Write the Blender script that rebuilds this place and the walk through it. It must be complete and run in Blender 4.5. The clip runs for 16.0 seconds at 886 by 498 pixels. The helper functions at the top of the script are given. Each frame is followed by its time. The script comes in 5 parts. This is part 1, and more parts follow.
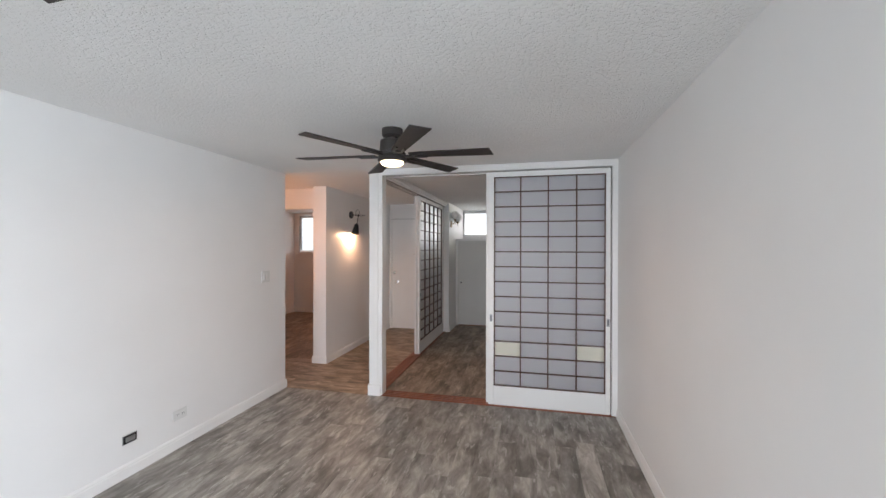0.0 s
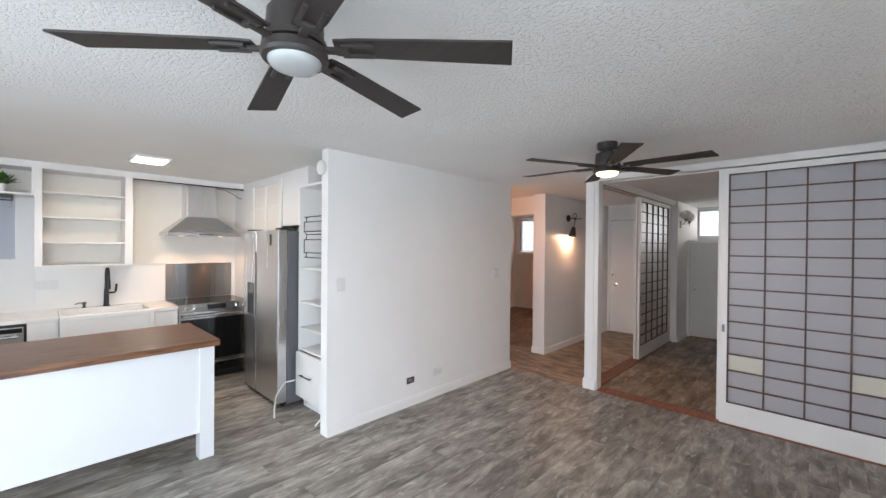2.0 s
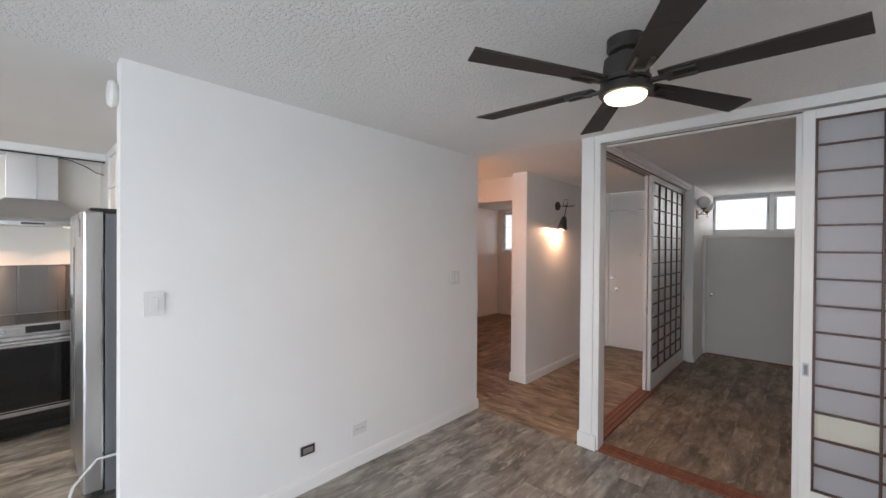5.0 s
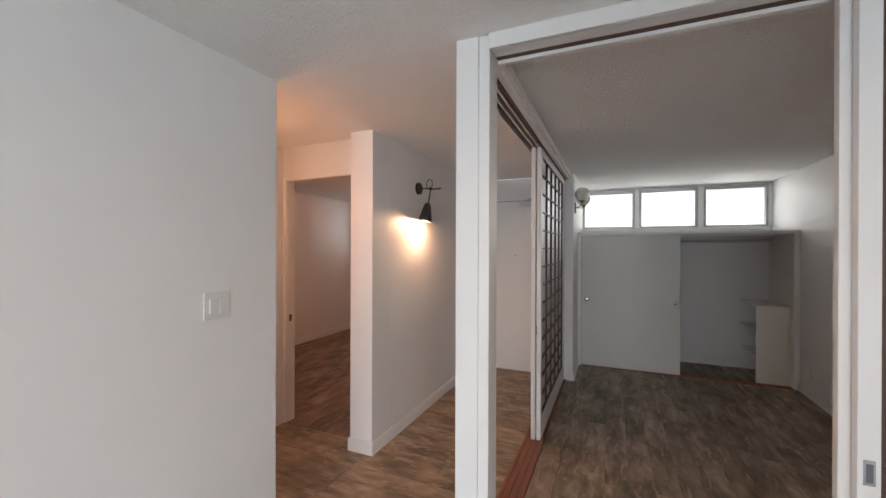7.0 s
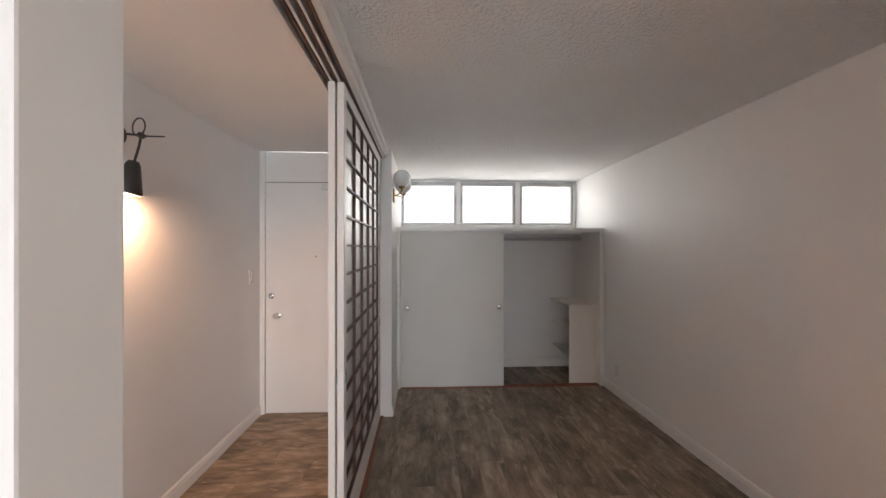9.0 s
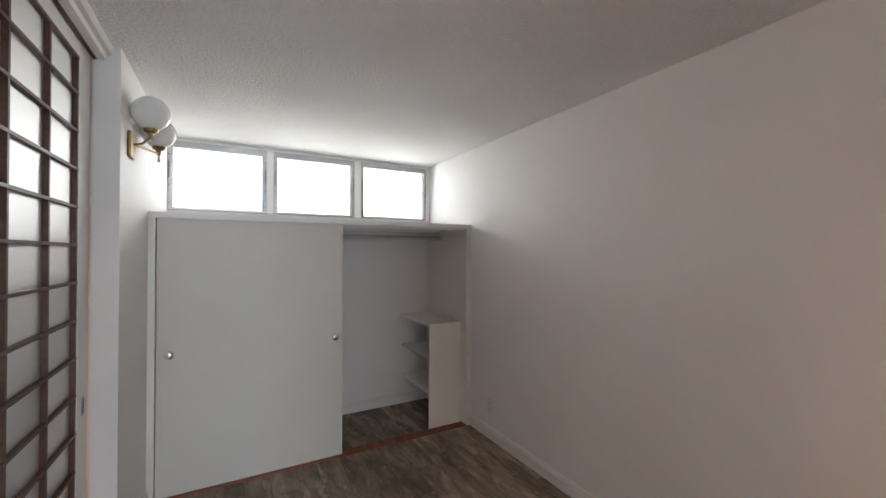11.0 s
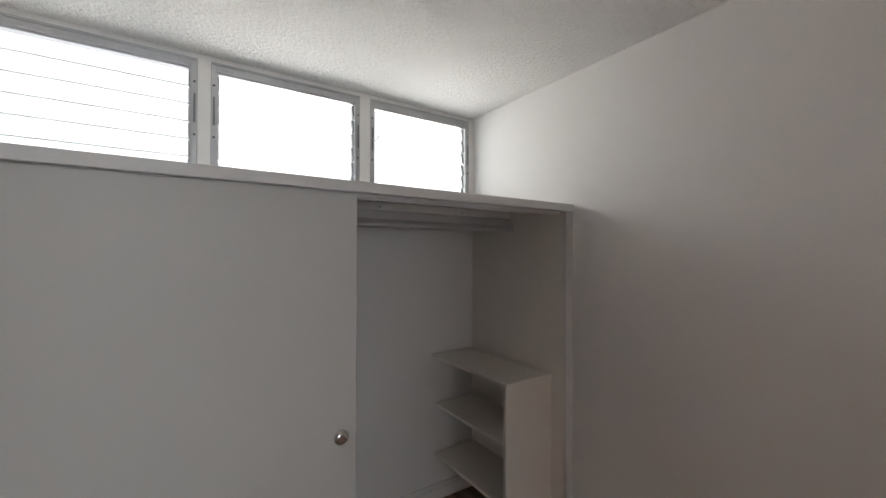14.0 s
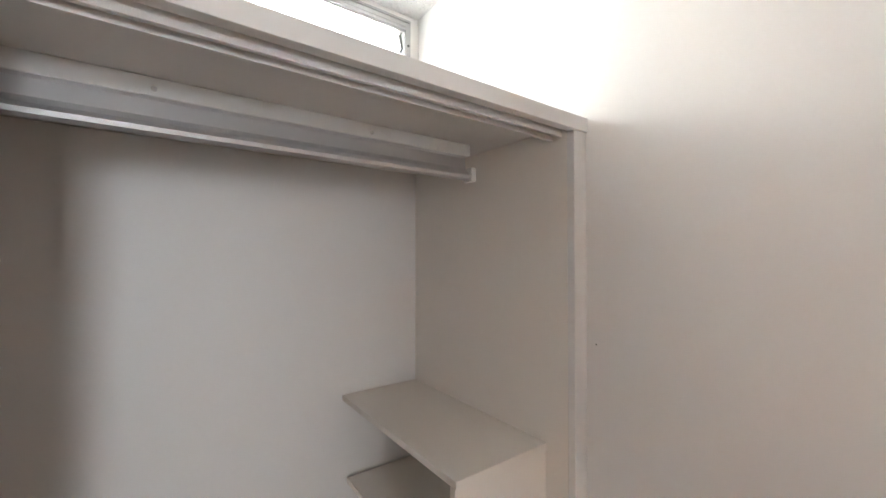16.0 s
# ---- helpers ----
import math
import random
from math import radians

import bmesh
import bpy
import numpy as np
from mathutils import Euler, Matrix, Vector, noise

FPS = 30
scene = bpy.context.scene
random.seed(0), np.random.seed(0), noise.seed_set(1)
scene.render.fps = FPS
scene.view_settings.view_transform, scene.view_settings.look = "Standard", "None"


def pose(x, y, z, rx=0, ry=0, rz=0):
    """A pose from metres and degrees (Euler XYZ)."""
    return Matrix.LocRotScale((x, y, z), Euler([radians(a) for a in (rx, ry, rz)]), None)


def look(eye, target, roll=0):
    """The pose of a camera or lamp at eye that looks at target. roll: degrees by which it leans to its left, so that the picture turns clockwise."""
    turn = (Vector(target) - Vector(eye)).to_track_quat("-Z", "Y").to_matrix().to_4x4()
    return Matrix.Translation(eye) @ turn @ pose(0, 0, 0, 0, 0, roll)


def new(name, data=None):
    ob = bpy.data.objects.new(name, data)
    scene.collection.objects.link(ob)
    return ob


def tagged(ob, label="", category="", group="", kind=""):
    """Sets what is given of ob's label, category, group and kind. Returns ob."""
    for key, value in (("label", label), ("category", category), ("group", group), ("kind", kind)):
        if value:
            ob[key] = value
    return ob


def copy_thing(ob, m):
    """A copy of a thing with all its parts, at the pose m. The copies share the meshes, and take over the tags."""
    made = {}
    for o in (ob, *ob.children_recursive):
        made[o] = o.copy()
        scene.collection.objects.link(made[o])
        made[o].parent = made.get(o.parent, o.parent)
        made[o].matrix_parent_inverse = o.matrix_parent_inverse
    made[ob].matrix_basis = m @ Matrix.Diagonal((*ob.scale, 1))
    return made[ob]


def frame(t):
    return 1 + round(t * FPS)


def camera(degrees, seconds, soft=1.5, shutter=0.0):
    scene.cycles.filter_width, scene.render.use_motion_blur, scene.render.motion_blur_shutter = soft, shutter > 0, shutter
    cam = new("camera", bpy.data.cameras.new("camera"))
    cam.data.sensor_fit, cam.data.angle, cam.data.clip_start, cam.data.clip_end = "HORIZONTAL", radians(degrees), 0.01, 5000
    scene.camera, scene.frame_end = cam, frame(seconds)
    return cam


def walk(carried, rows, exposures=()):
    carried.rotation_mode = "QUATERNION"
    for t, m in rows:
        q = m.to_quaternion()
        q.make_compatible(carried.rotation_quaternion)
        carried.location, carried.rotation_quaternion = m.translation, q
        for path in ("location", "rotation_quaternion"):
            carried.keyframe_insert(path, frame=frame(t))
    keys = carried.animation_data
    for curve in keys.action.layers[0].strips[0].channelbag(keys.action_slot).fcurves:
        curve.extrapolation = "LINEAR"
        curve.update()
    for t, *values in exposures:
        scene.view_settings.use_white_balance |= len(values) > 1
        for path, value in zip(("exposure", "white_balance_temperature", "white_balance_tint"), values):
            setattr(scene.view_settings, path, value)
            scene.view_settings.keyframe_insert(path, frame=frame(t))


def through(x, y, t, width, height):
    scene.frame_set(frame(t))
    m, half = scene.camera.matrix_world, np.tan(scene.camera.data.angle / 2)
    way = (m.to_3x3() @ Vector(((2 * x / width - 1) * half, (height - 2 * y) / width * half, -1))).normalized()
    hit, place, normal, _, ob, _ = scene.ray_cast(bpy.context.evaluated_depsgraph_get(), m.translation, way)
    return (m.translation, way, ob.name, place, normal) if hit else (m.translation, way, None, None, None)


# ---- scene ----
cam = camera(97.3, 16.0)
PATH = [
    (0, (0.282, -0.283, 1.606), (-0.164, 1.667, 1.596), 0.1),
    (0.5, (0.382, -0.485, 1.587), (-0.458, 1.33, 1.588), 0.4),
    (1, (0.438, -0.649, 1.595), (-0.648, 1.03, 1.594), 0.4),
    (1.5, (0.48, -0.722, 1.607), (-0.776, 0.835, 1.603), 0.4),
    (2, (0.507, -0.738, 1.623), (-0.881, 0.702, 1.61), 0.5),
    (2.5, (0.526, -0.702, 1.607), (-0.948, 0.65, 1.597), 0.4),
    (3, (0.496, -0.529, 1.59), (-1.019, 0.777, 1.573), 0.3),
    (5.5, (-0.339, 1.005, 1.569), (-1.597, 2.559, 1.556), 0.4),
    (6, (-0.517, 1.391, 1.551), (-1.646, 3.042, 1.541), 0.3),
    (6.5, (-0.667, 1.769, 1.556), (-1.642, 3.516, 1.553), 0.2),
    (7, (-0.823, 2.108, 1.552), (-1.622, 3.942, 1.549), 0.2),
    (7.5, (-0.93, 2.455, 1.543), (-1.534, 4.361, 1.539), 0.2),
    (8, (-1.018, 2.777, 1.528), (-1.407, 4.739, 1.53), 0.1),
    (8.5, (-1.043, 3.054, 1.528), (-1.19, 5.049, 1.526), 0.1),
    (9, (-0.951, 3.326, 1.533), (-0.855, 5.324, 1.534), 0.0),
    (9.5, (-0.857, 3.62, 1.54), (-0.511, 5.59, 1.541), 0.0),
    (10, (-0.837, 3.964, 1.524), (-0.232, 5.871, 1.532), -0.1),
    (12.5, (-0.81, 5.619, 1.538), (0.337, 7.257, 1.564), 0.6),
    (13, (-0.78, 5.831, 1.545), (0.357, 7.476, 1.576), 0.5),
    (13.5, (-0.663, 6.062, 1.546), (0.456, 7.72, 1.554), 0.2),
    (14, (-0.566, 6.325, 1.525), (0.534, 7.996, 1.544), 0.2),
    (14.5, (-0.453, 6.576, 1.536), (0.639, 8.252, 1.56), 0.2),
    (15, (-0.264, 6.803, 1.535), (0.823, 8.481, 1.553), -0.1),
    (15.5, (-0.065, 6.963, 1.503), (1.041, 8.629, 1.524), -0.1),
    (16, (0.16, 7.005, 1.414), (1.337, 8.621, 1.441), 0.0),
]

EXPOSURES = [(0, -0.05, 6650, 13), (3, -0.27, 6700, 14), (5.5, -0.28, 6650, 13), (6.5, -0.12, 6650, 12), (7.5, 0.05, 6800, 12), (8.5, 0.2, 6900, 13), (9, 0.5, 6900, 14), (10, 0.8, 6850, 13), (12.5, 0.25, 6400, 11), (13.5, 0.15, 6650, 13), (14.5, 0.35, 6900, 13), (15.5, 1.22, 6950, 13), (16, 1.85, 6900, 12)]
walk(cam, [(t, look(eye, target, roll)) for t, eye, target, roll in PATH], EXPOSURES)

# ---- world, daylight and lamps ----
world = bpy.data.worlds.new("sky")
world.use_nodes = True
scene.world = world
sky = world.node_tree.nodes.new("ShaderNodeTexSky")
sky.sky_type, sky.sun_disc = "NISHITA", False
sky.sun_elevation, sky.sun_rotation = radians(50), radians(160)
world.node_tree.links.new(sky.outputs[0], world.node_tree.nodes["Background"].inputs[0])
world.node_tree.nodes["Background"].inputs[1].default_value = 0.12


def lamp(name, kind, m, power, color, size=0.1, size_y=None, spot=None, blend=0.5):
    data = bpy.data.lights.new(name, kind)
    data.energy, data.color = power, color
    if kind == "AREA":
        data.shape, data.size, data.size_y = "RECTANGLE", size, size_y or size
    elif kind == "SUN":
        data.angle = size
    else:
        data.shadow_soft_size = size
    if spot:
        data.spot_size, data.spot_blend = radians(spot), blend
    ob = new(name, data)
    ob.matrix_world = m
    return ob


DAY, WARM = (0.80, 0.90, 1.0), (1.0, 0.59, 0.36)
lamp("sun", "SUN", look((0, -9, 9), (0, 0, 0)), 0.8, (1, 0.95, 0.88), radians(12))
lamp("daylight_living", "AREA", look((-0.7, -4.3, 1.45), (-0.7, 0.0, 1.7)), 335, DAY, 4.4, 2.6)
lamp("daylight_side", "AREA", look((2.35, -1.55, 1.6), (-1.0, -1.3, 1.25)), 365, DAY, 3.6, 2.6)
lamp("daylight_kitchen", "AREA", look((-5.62, -1.35, 1.77), (0, -1.35, 1.6)), 9, DAY, 0.8, 0.6)
lamp("daylight_clerestory", "AREA", look((0.35, 9.75, 1.92), (-0.15, 8.4, 2.1)), 180, (1.0, 0.955, 0.89), 4.6, 1.7)
lamp("daylight_back_room", "AREA", look((-4.97, 8.52, 1.94), (-4.97, 0, 1.9)), 1.0, (1, 0.95, 0.9), 0.8, 0.9)
lamp("fan_bulb", "AREA", pose(-0.688, 2.338, 2.172), 8, WARM, 0.14, 0.14)
lamp("kitchen_led", "AREA", pose(-4.115, 0.003, 2.405), 18, (1, 0.84, 0.66), 0.36, 0.28)
lamp("hood_lamp", "SPOT", look((-5.17, 0.485, 1.70), (-5.20, 0.485, 0.9)), 8, WARM, 0.02, None, 110, 0.6)
lamp("hood_lamp", "SPOT", look((-5.17, 0.925, 1.70), (-5.20, 0.925, 0.9)), 8, WARM, 0.02, None, 110, 0.6)
lamp("sconce_bulb", "POINT", pose(-2.380, 5.275, 1.806), 22, (1.0, 0.58, 0.34), 0.022)
# Bulb of the unseen lamp assumed in the lobby.
lamp("lobby_bulb", "POINT", pose(-3.02, 3.86, 1.80), 6.5, (1.0, 0.46, 0.25), 0.07)
# Bulb of the unseen lamp assumed in the back room.
lamp("back_room_bulb", "POINT", pose(-3.15, 6.6, 2.28), 16, (1.0, 0.42, 0.22), 0.1)

# ---- materials ----


def node_mat(name):
    m = bpy.data.materials.new(name)
    m.use_nodes = True
    nt = m.node_tree
    return m, nt, nt.nodes, nt.nodes["Principled BSDF"]


def noise_tex(nt, vec, scale, detail=3.0, rough=0.55, warp=0.0):
    n = nt.nodes.new("ShaderNodeTexNoise")
    n.inputs["Scale"].default_value, n.inputs["Detail"].default_value, n.inputs["Roughness"].default_value = scale, detail, rough
    n.inputs["Distortion"].default_value = warp
    nt.links.new(vec, n.inputs["Vector"])
    return n.outputs["Fac"]


def ramp(nt, fac, stops):
    r = nt.nodes.new("ShaderNodeValToRGB")
    while len(r.color_ramp.elements) < len(stops):
        r.color_ramp.elements.new(0.5)
    for e, (p, c) in zip(r.color_ramp.elements, stops):
        e.position, e.color = p, (*c, 1)
    nt.links.new(fac, r.inputs[0])
    return r.outputs[0]


def coords(nt, scale=(1, 1, 1), random_shift=False):
    tc = nt.nodes.new("ShaderNodeTexCoord")
    mp = nt.nodes.new("ShaderNodeMapping")
    mp.inputs["Scale"].default_value = scale
    nt.links.new(tc.outputs["Object"], mp.inputs["Vector"])
    if random_shift:
        oi = nt.nodes.new("ShaderNodeObjectInfo")
        mul = nt.nodes.new("ShaderNodeMath")
        mul.operation = "MULTIPLY"
        mul.inputs[1].default_value = 61.7
        nt.links.new(oi.outputs["Random"], mul.inputs[0])
        nt.links.new(mul.outputs[0], mp.inputs["Location"])
    return mp.outputs[0]


def bump(nt, bsdf, height, strength, distance):
    b = nt.nodes.new("ShaderNodeBump")
    b.inputs["Strength"].default_value, b.inputs["Distance"].default_value = strength, distance
    nt.links.new(height, b.inputs["Height"])
    nt.links.new(b.outputs[0], bsdf.inputs["Normal"])
    return b


def paint(name, color, rough=0.55, var=0.05, grain=220.0, strength=0.12, metal=0.0, large=1.3, stretch=(1, 1, 1), dist=0.002):
    """Painted or plain surface: slow patchiness in the colour, fine grain in the relief."""
    m, nt, nodes, bsdf = node_mat(name)
    v = coords(nt, stretch)
    slow = noise_tex(nt, v, large, 4.0)
    dark = tuple(c * (1 - var) for c in color)
    light = tuple(min(1, c * (1 + var)) for c in color)
    nt.links.new(ramp(nt, slow, [(0.3, dark), (0.7, light)]), bsdf.inputs["Base Color"])
    fine = noise_tex(nt, v, grain, 2.0)
    bump(nt, bsdf, fine, strength, dist)
    rr = ramp(nt, noise_tex(nt, v, large * 4, 3.0), [(0.3, (rough * 0.85,) * 3), (0.7, (min(1, rough * 1.15),) * 3)])
    nt.links.new(rr, bsdf.inputs["Roughness"])
    bsdf.inputs["Metallic"].default_value = metal
    return m


def popcorn(name, strength, scale, low, high, depth=0.007):
    m, nt, nodes, bsdf = node_mat(name)
    v = coords(nt)
    flecks = ramp(nt, noise_tex(nt, v, scale, 3.0, 0.6), [(low, (0, 0, 0)), (high, (1, 1, 1))])
    grit = noise_tex(nt, v, 190.0, 2.0)
    mix = nt.nodes.new("ShaderNodeMath")
    mix.operation = "MULTIPLY_ADD"
    mix.inputs[1].default_value = 0.35
    nt.links.new(grit, mix.inputs[0])
    nt.links.new(flecks, mix.inputs[2])
    bump(nt, bsdf, mix.outputs[0], strength, depth)
    nt.links.new(ramp(nt, noise_tex(nt, v, 1.1, 4.0), [(0.3, (0.855, 0.848, 0.833)), (0.7, (0.905, 0.90, 0.885))]), bsdf.inputs["Base Color"])
    bsdf.inputs["Roughness"].default_value = 0.95
    return m


def plank_mat(name, room_tint):
    """Weathered grey-brown wood-look vinyl; grain along local x, tone differs from plank to plank."""
    m, nt, nodes, bsdf = node_mat(name)
    v = coords(nt, (1.0, 3.6, 1.0), True)
    streak = noise_tex(nt, v, 4.2, 6.0, 0.66, 0.7)
    v2 = coords(nt, (1.2, 2.4, 1.0), True)
    blotch = noise_tex(nt, v2, 2.4, 3.0, 0.55, 0.4)
    col = ramp(nt, streak, [(0.30, (0.19, 0.178, 0.162)), (0.46, (0.300, 0.284, 0.262)), (0.58, (0.390, 0.373, 0.348)), (0.74, (0.52, 0.505, 0.48))])
    tone = ramp(nt, blotch, [(0.36, (0.54, 0.53, 0.515)), (0.64, (1.16, 1.15, 1.14))])
    mul = nt.nodes.new("ShaderNodeMix")
    mul.data_type, mul.blend_type = "RGBA", "MULTIPLY"
    mul.inputs[0].default_value = 1.0
    nt.links.new(col, mul.inputs[6])
    nt.links.new(tone, mul.inputs[7])
    worn = ramp(nt, noise_tex(nt, coords(nt, (1.6, 6.0, 1.0), True), 3.4, 6.0, 0.62, 0.5), [(0.57, (0, 0, 0)), (0.64, (1, 1, 1))])
    wear = nt.nodes.new("ShaderNodeMix")
    wear.data_type = "RGBA"
    fade = nt.nodes.new("ShaderNodeMath")
    fade.operation = "MULTIPLY"
    fade.inputs[1].default_value = 0.5
    nt.links.new(worn, fade.inputs[0])
    nt.links.new(fade.outputs[0], wear.inputs[0])
    nt.links.new(mul.outputs[2], wear.inputs[6])
    wear.inputs[7].default_value = (0.62, 0.605, 0.58, 1)
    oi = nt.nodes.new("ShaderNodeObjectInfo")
    per = ramp(nt, oi.outputs["Random"], [(0.0, tuple(0.83 * c for c in room_tint)), (1.0, tuple(1.10 * c for c in room_tint))])
    mul2 = nt.nodes.new("ShaderNodeMix")
    mul2.data_type, mul2.blend_type = "RGBA", "MULTIPLY"
    mul2.inputs[0].default_value = 1.0
    nt.links.new(wear.outputs[2], mul2.inputs[6])
    nt.links.new(per, mul2.inputs[7])
    nt.links.new(mul2.outputs[2], bsdf.inputs["Base Color"])
    nt.links.new(ramp(nt, streak, [(0.3, (0.56,) * 3), (0.7, (0.40,) * 3)]), bsdf.inputs["Roughness"])
    v3 = coords(nt, (3.0, 60.0, 1.0), True)
    bump(nt, bsdf, noise_tex(nt, v3, 3.0, 3.0), 0.12, 0.002)
    return m


def wood_mat(name, dark, light, rough=0.4, scale=(14.0, 1.2, 14.0), random_shift=False):
    m, nt, nodes, bsdf = node_mat(name)
    v = coords(nt, scale, random_shift)
    g = noise_tex(nt, v, 3.0, 5.0, 0.6)
    nt.links.new(ramp(nt, g, [(0.3, dark), (0.7, light)]), bsdf.inputs["Base Color"])
    bsdf.inputs["Roughness"].default_value = rough
    bump(nt, bsdf, g, 0.08, 0.002)
    return m


def shine(name, color, strength):
    m, nt, nodes, bsdf = node_mat(name)
    bsdf.inputs["Base Color"].default_value = (0.8, 0.8, 0.78, 1)
    bsdf.inputs["Emission Color"].default_value = (*color, 1)
    bsdf.inputs["Emission Strength"].default_value = strength
    bsdf.inputs["Roughness"].default_value = 0.4
    return m


def paper_mat(name, color, through=0.45):
    """Translucent shoji sheet with a dull sheen."""
    m, nt, nodes, bsdf = node_mat(name)
    v = coords(nt, (1, 1, 1), True)
    nt.links.new(ramp(nt, noise_tex(nt, v, 3.0, 3.0), [(0.3, tuple(c * 0.95 for c in color)), (0.7, color)]), bsdf.inputs["Base Color"])
    bsdf.inputs["Roughness"].default_value = 0.32
    tr = nt.nodes.new("ShaderNodeBsdfTranslucent")
    tr.inputs["Color"].default_value = (*color, 1)
    mx = nt.nodes.new("ShaderNodeMixShader")
    mx.inputs[0].default_value = through
    nt.links.new(bsdf.outputs[0], mx.inputs[1])
    nt.links.new(tr.outputs[0], mx.inputs[2])
    gl = nt.nodes.new("ShaderNodeBsdfGlossy")
    gl.inputs["Roughness"].default_value = 0.52
    lw = nt.nodes.new("ShaderNodeFresnel")
    lw.inputs["IOR"].default_value = 1.22
    mg = nt.nodes.new("ShaderNodeMixShader")
    nt.links.new(lw.outputs[0], mg.inputs[0])
    nt.links.new(mx.outputs[0], mg.inputs[1])
    nt.links.new(gl.outputs[0], mg.inputs[2])
    nt.links.new(mg.outputs[0], nodes["Material Output"].inputs["Surface"])
    return m


def glass_mat(name, clear=0.88, tint=(0.95, 0.98, 1.0), rough=0.05):
    m, nt, nodes, bsdf = node_mat(name)
    tr = nt.nodes.new("ShaderNodeBsdfTransparent")
    tr.inputs["Color"].default_value = (*tint, 1)
    bsdf.inputs["Base Color"].default_value = (0.75, 0.8, 0.82, 1)
    bsdf.inputs["Roughness"].default_value = rough
    mx = nt.nodes.new("ShaderNodeMixShader")
    mx.inputs[0].default_value = clear
    nt.links.new(bsdf.outputs[0], mx.inputs[1])
    nt.links.new(tr.outputs[0], mx.inputs[2])
    nt.links.new(mx.outputs[0], nodes["Material Output"].inputs["Surface"])
    return m


M_WALL = paint("wall_paint", (0.825, 0.815, 0.80), 0.5, 0.025, 260, 0.10)
M_SMOOTH = paint("smooth_ceiling_paint", (0.85, 0.84, 0.82), 0.6, 0.03, 180, 0.12)
M_TRIM = paint("trim_paint", (0.82, 0.81, 0.79), 0.42, 0.018, 90, 0.10, large=2.5)
# White door paint darkened; the dimmer light on this leaf is put into the colour.
M_LEAF_DOOR = paint("sliding_door_dimmed", (0.68, 0.665, 0.635), 0.6, 0.03, 120, 0.08, large=1.8)
M_DOOR = paint("door_paint", (0.82, 0.805, 0.785), 0.42, 0.03, 120, 0.08, large=1.8)
M_POP = popcorn("popcorn_ceiling", 0.55, 58.0, 0.37, 0.50)
M_POP2 = popcorn("popcorn_ceiling_coarse", 0.9, 52.0, 0.40, 0.60, 0.008)
M_PLANK = plank_mat("vinyl_plank", (1.0, 0.995, 0.98))
# Same plank pattern multiplied by a browner tint for each further room.
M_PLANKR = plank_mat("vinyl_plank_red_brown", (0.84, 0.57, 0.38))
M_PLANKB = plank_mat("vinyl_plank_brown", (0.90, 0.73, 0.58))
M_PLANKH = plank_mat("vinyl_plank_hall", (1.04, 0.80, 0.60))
M_SUB = paint("subfloor", (0.10, 0.09, 0.08), 0.9, 0.1)
M_TRACK = wood_mat("red_brown_track", (0.17, 0.05, 0.025), (0.33, 0.11, 0.055), 0.4)
M_TRACKD = wood_mat("dark_track", (0.06, 0.025, 0.015), (0.13, 0.055, 0.035), 0.5)
M_KUMIKO = wood_mat("dark_lattice_wood", (0.055, 0.025, 0.018), (0.12, 0.06, 0.042), 0.45)
M_PAPER = paper_mat("shoji_sheet", (0.875, 0.885, 0.93), 0.62)
M_CREAM = paper_mat("shoji_sheet_cream", (0.86, 0.84, 0.72), 0.25)
M_FAN = paint("fan_bronze", (0.035, 0.030, 0.028), 0.42, 0.15, 160, 0.08)
M_BLADE = wood_mat("fan_blade_wood", (0.026, 0.022, 0.021), (0.046, 0.038, 0.035), 0.62, (2.0, 30.0, 10.0))
M_FROST = paint("frosted_glass_off", (0.43, 0.46, 0.46), 0.25, 0.01, 60, 0.02)
M_FANLIT = shine("fan_diffuser_lit", (1.0, 0.80, 0.50), 5.0)
M_LED = shine("led_panel_lit", (1.0, 0.96, 0.90), 6.0)
M_BULB = shine("bulb_lit", (1.0, 0.72, 0.40), 12.0)
M_BLACK = paint("matte_black", (0.018, 0.018, 0.018), 0.4, 0.1, 140, 0.06)
M_OPAL = paint("opal_glass", (0.84, 0.84, 0.82), 0.18, 0.01, 40, 0.01)
M_BRASS = paint("aged_brass", (0.26, 0.18, 0.085), 0.38, 0.15, 120, 0.06, 1.0)
M_STEEL = paint("brushed_steel", (0.64, 0.64, 0.65), 0.3, 0.03, 60, 0.015, 1.0, 2.0, (1, 1, 0.06))
M_STEELH = paint("brushed_steel_horizontal", (0.56, 0.56, 0.56), 0.25, 0.06, 60, 0.04, 1.0, 2.0, (1, 0.06, 1))
M_SPLASH = paint("mirror_brushed_steel", (0.34, 0.33, 0.32), 0.3, 0.03, 50, 0.008, 1.0, 2.0, (1, 6, 0.05))
M_SPLASH.node_tree.nodes["Principled BSDF"].inputs["Anisotropic"].default_value = 0.95
M_SPLASH.node_tree.nodes["Principled BSDF"].inputs["Anisotropic Rotation"].default_value = 0.25
M_HOODLIT = shine("hood_lamp_lit", (1.0, 0.72, 0.42), 2.5)
M_DARKST = paint("fridge_side_grey", (0.16, 0.165, 0.175), 0.45, 0.05, 150, 0.06, 0.3)
M_ALU = paint("aluminium", (0.47, 0.475, 0.48), 0.4, 0.08, 100, 0.06, 0.9)
M_RAIL = paint("rolled_steel", (0.62, 0.62, 0.63), 0.38, 0.08, 60, 0.04, 0.75, 2.0, (0.1, 1, 1))
M_CHROME = paint("satin_chrome", (0.70, 0.70, 0.70), 0.18, 0.05, 60, 0.02, 1.0)
M_PLATE = paint("white_plastic", (0.72, 0.72, 0.70), 0.3, 0.02, 80, 0.03)
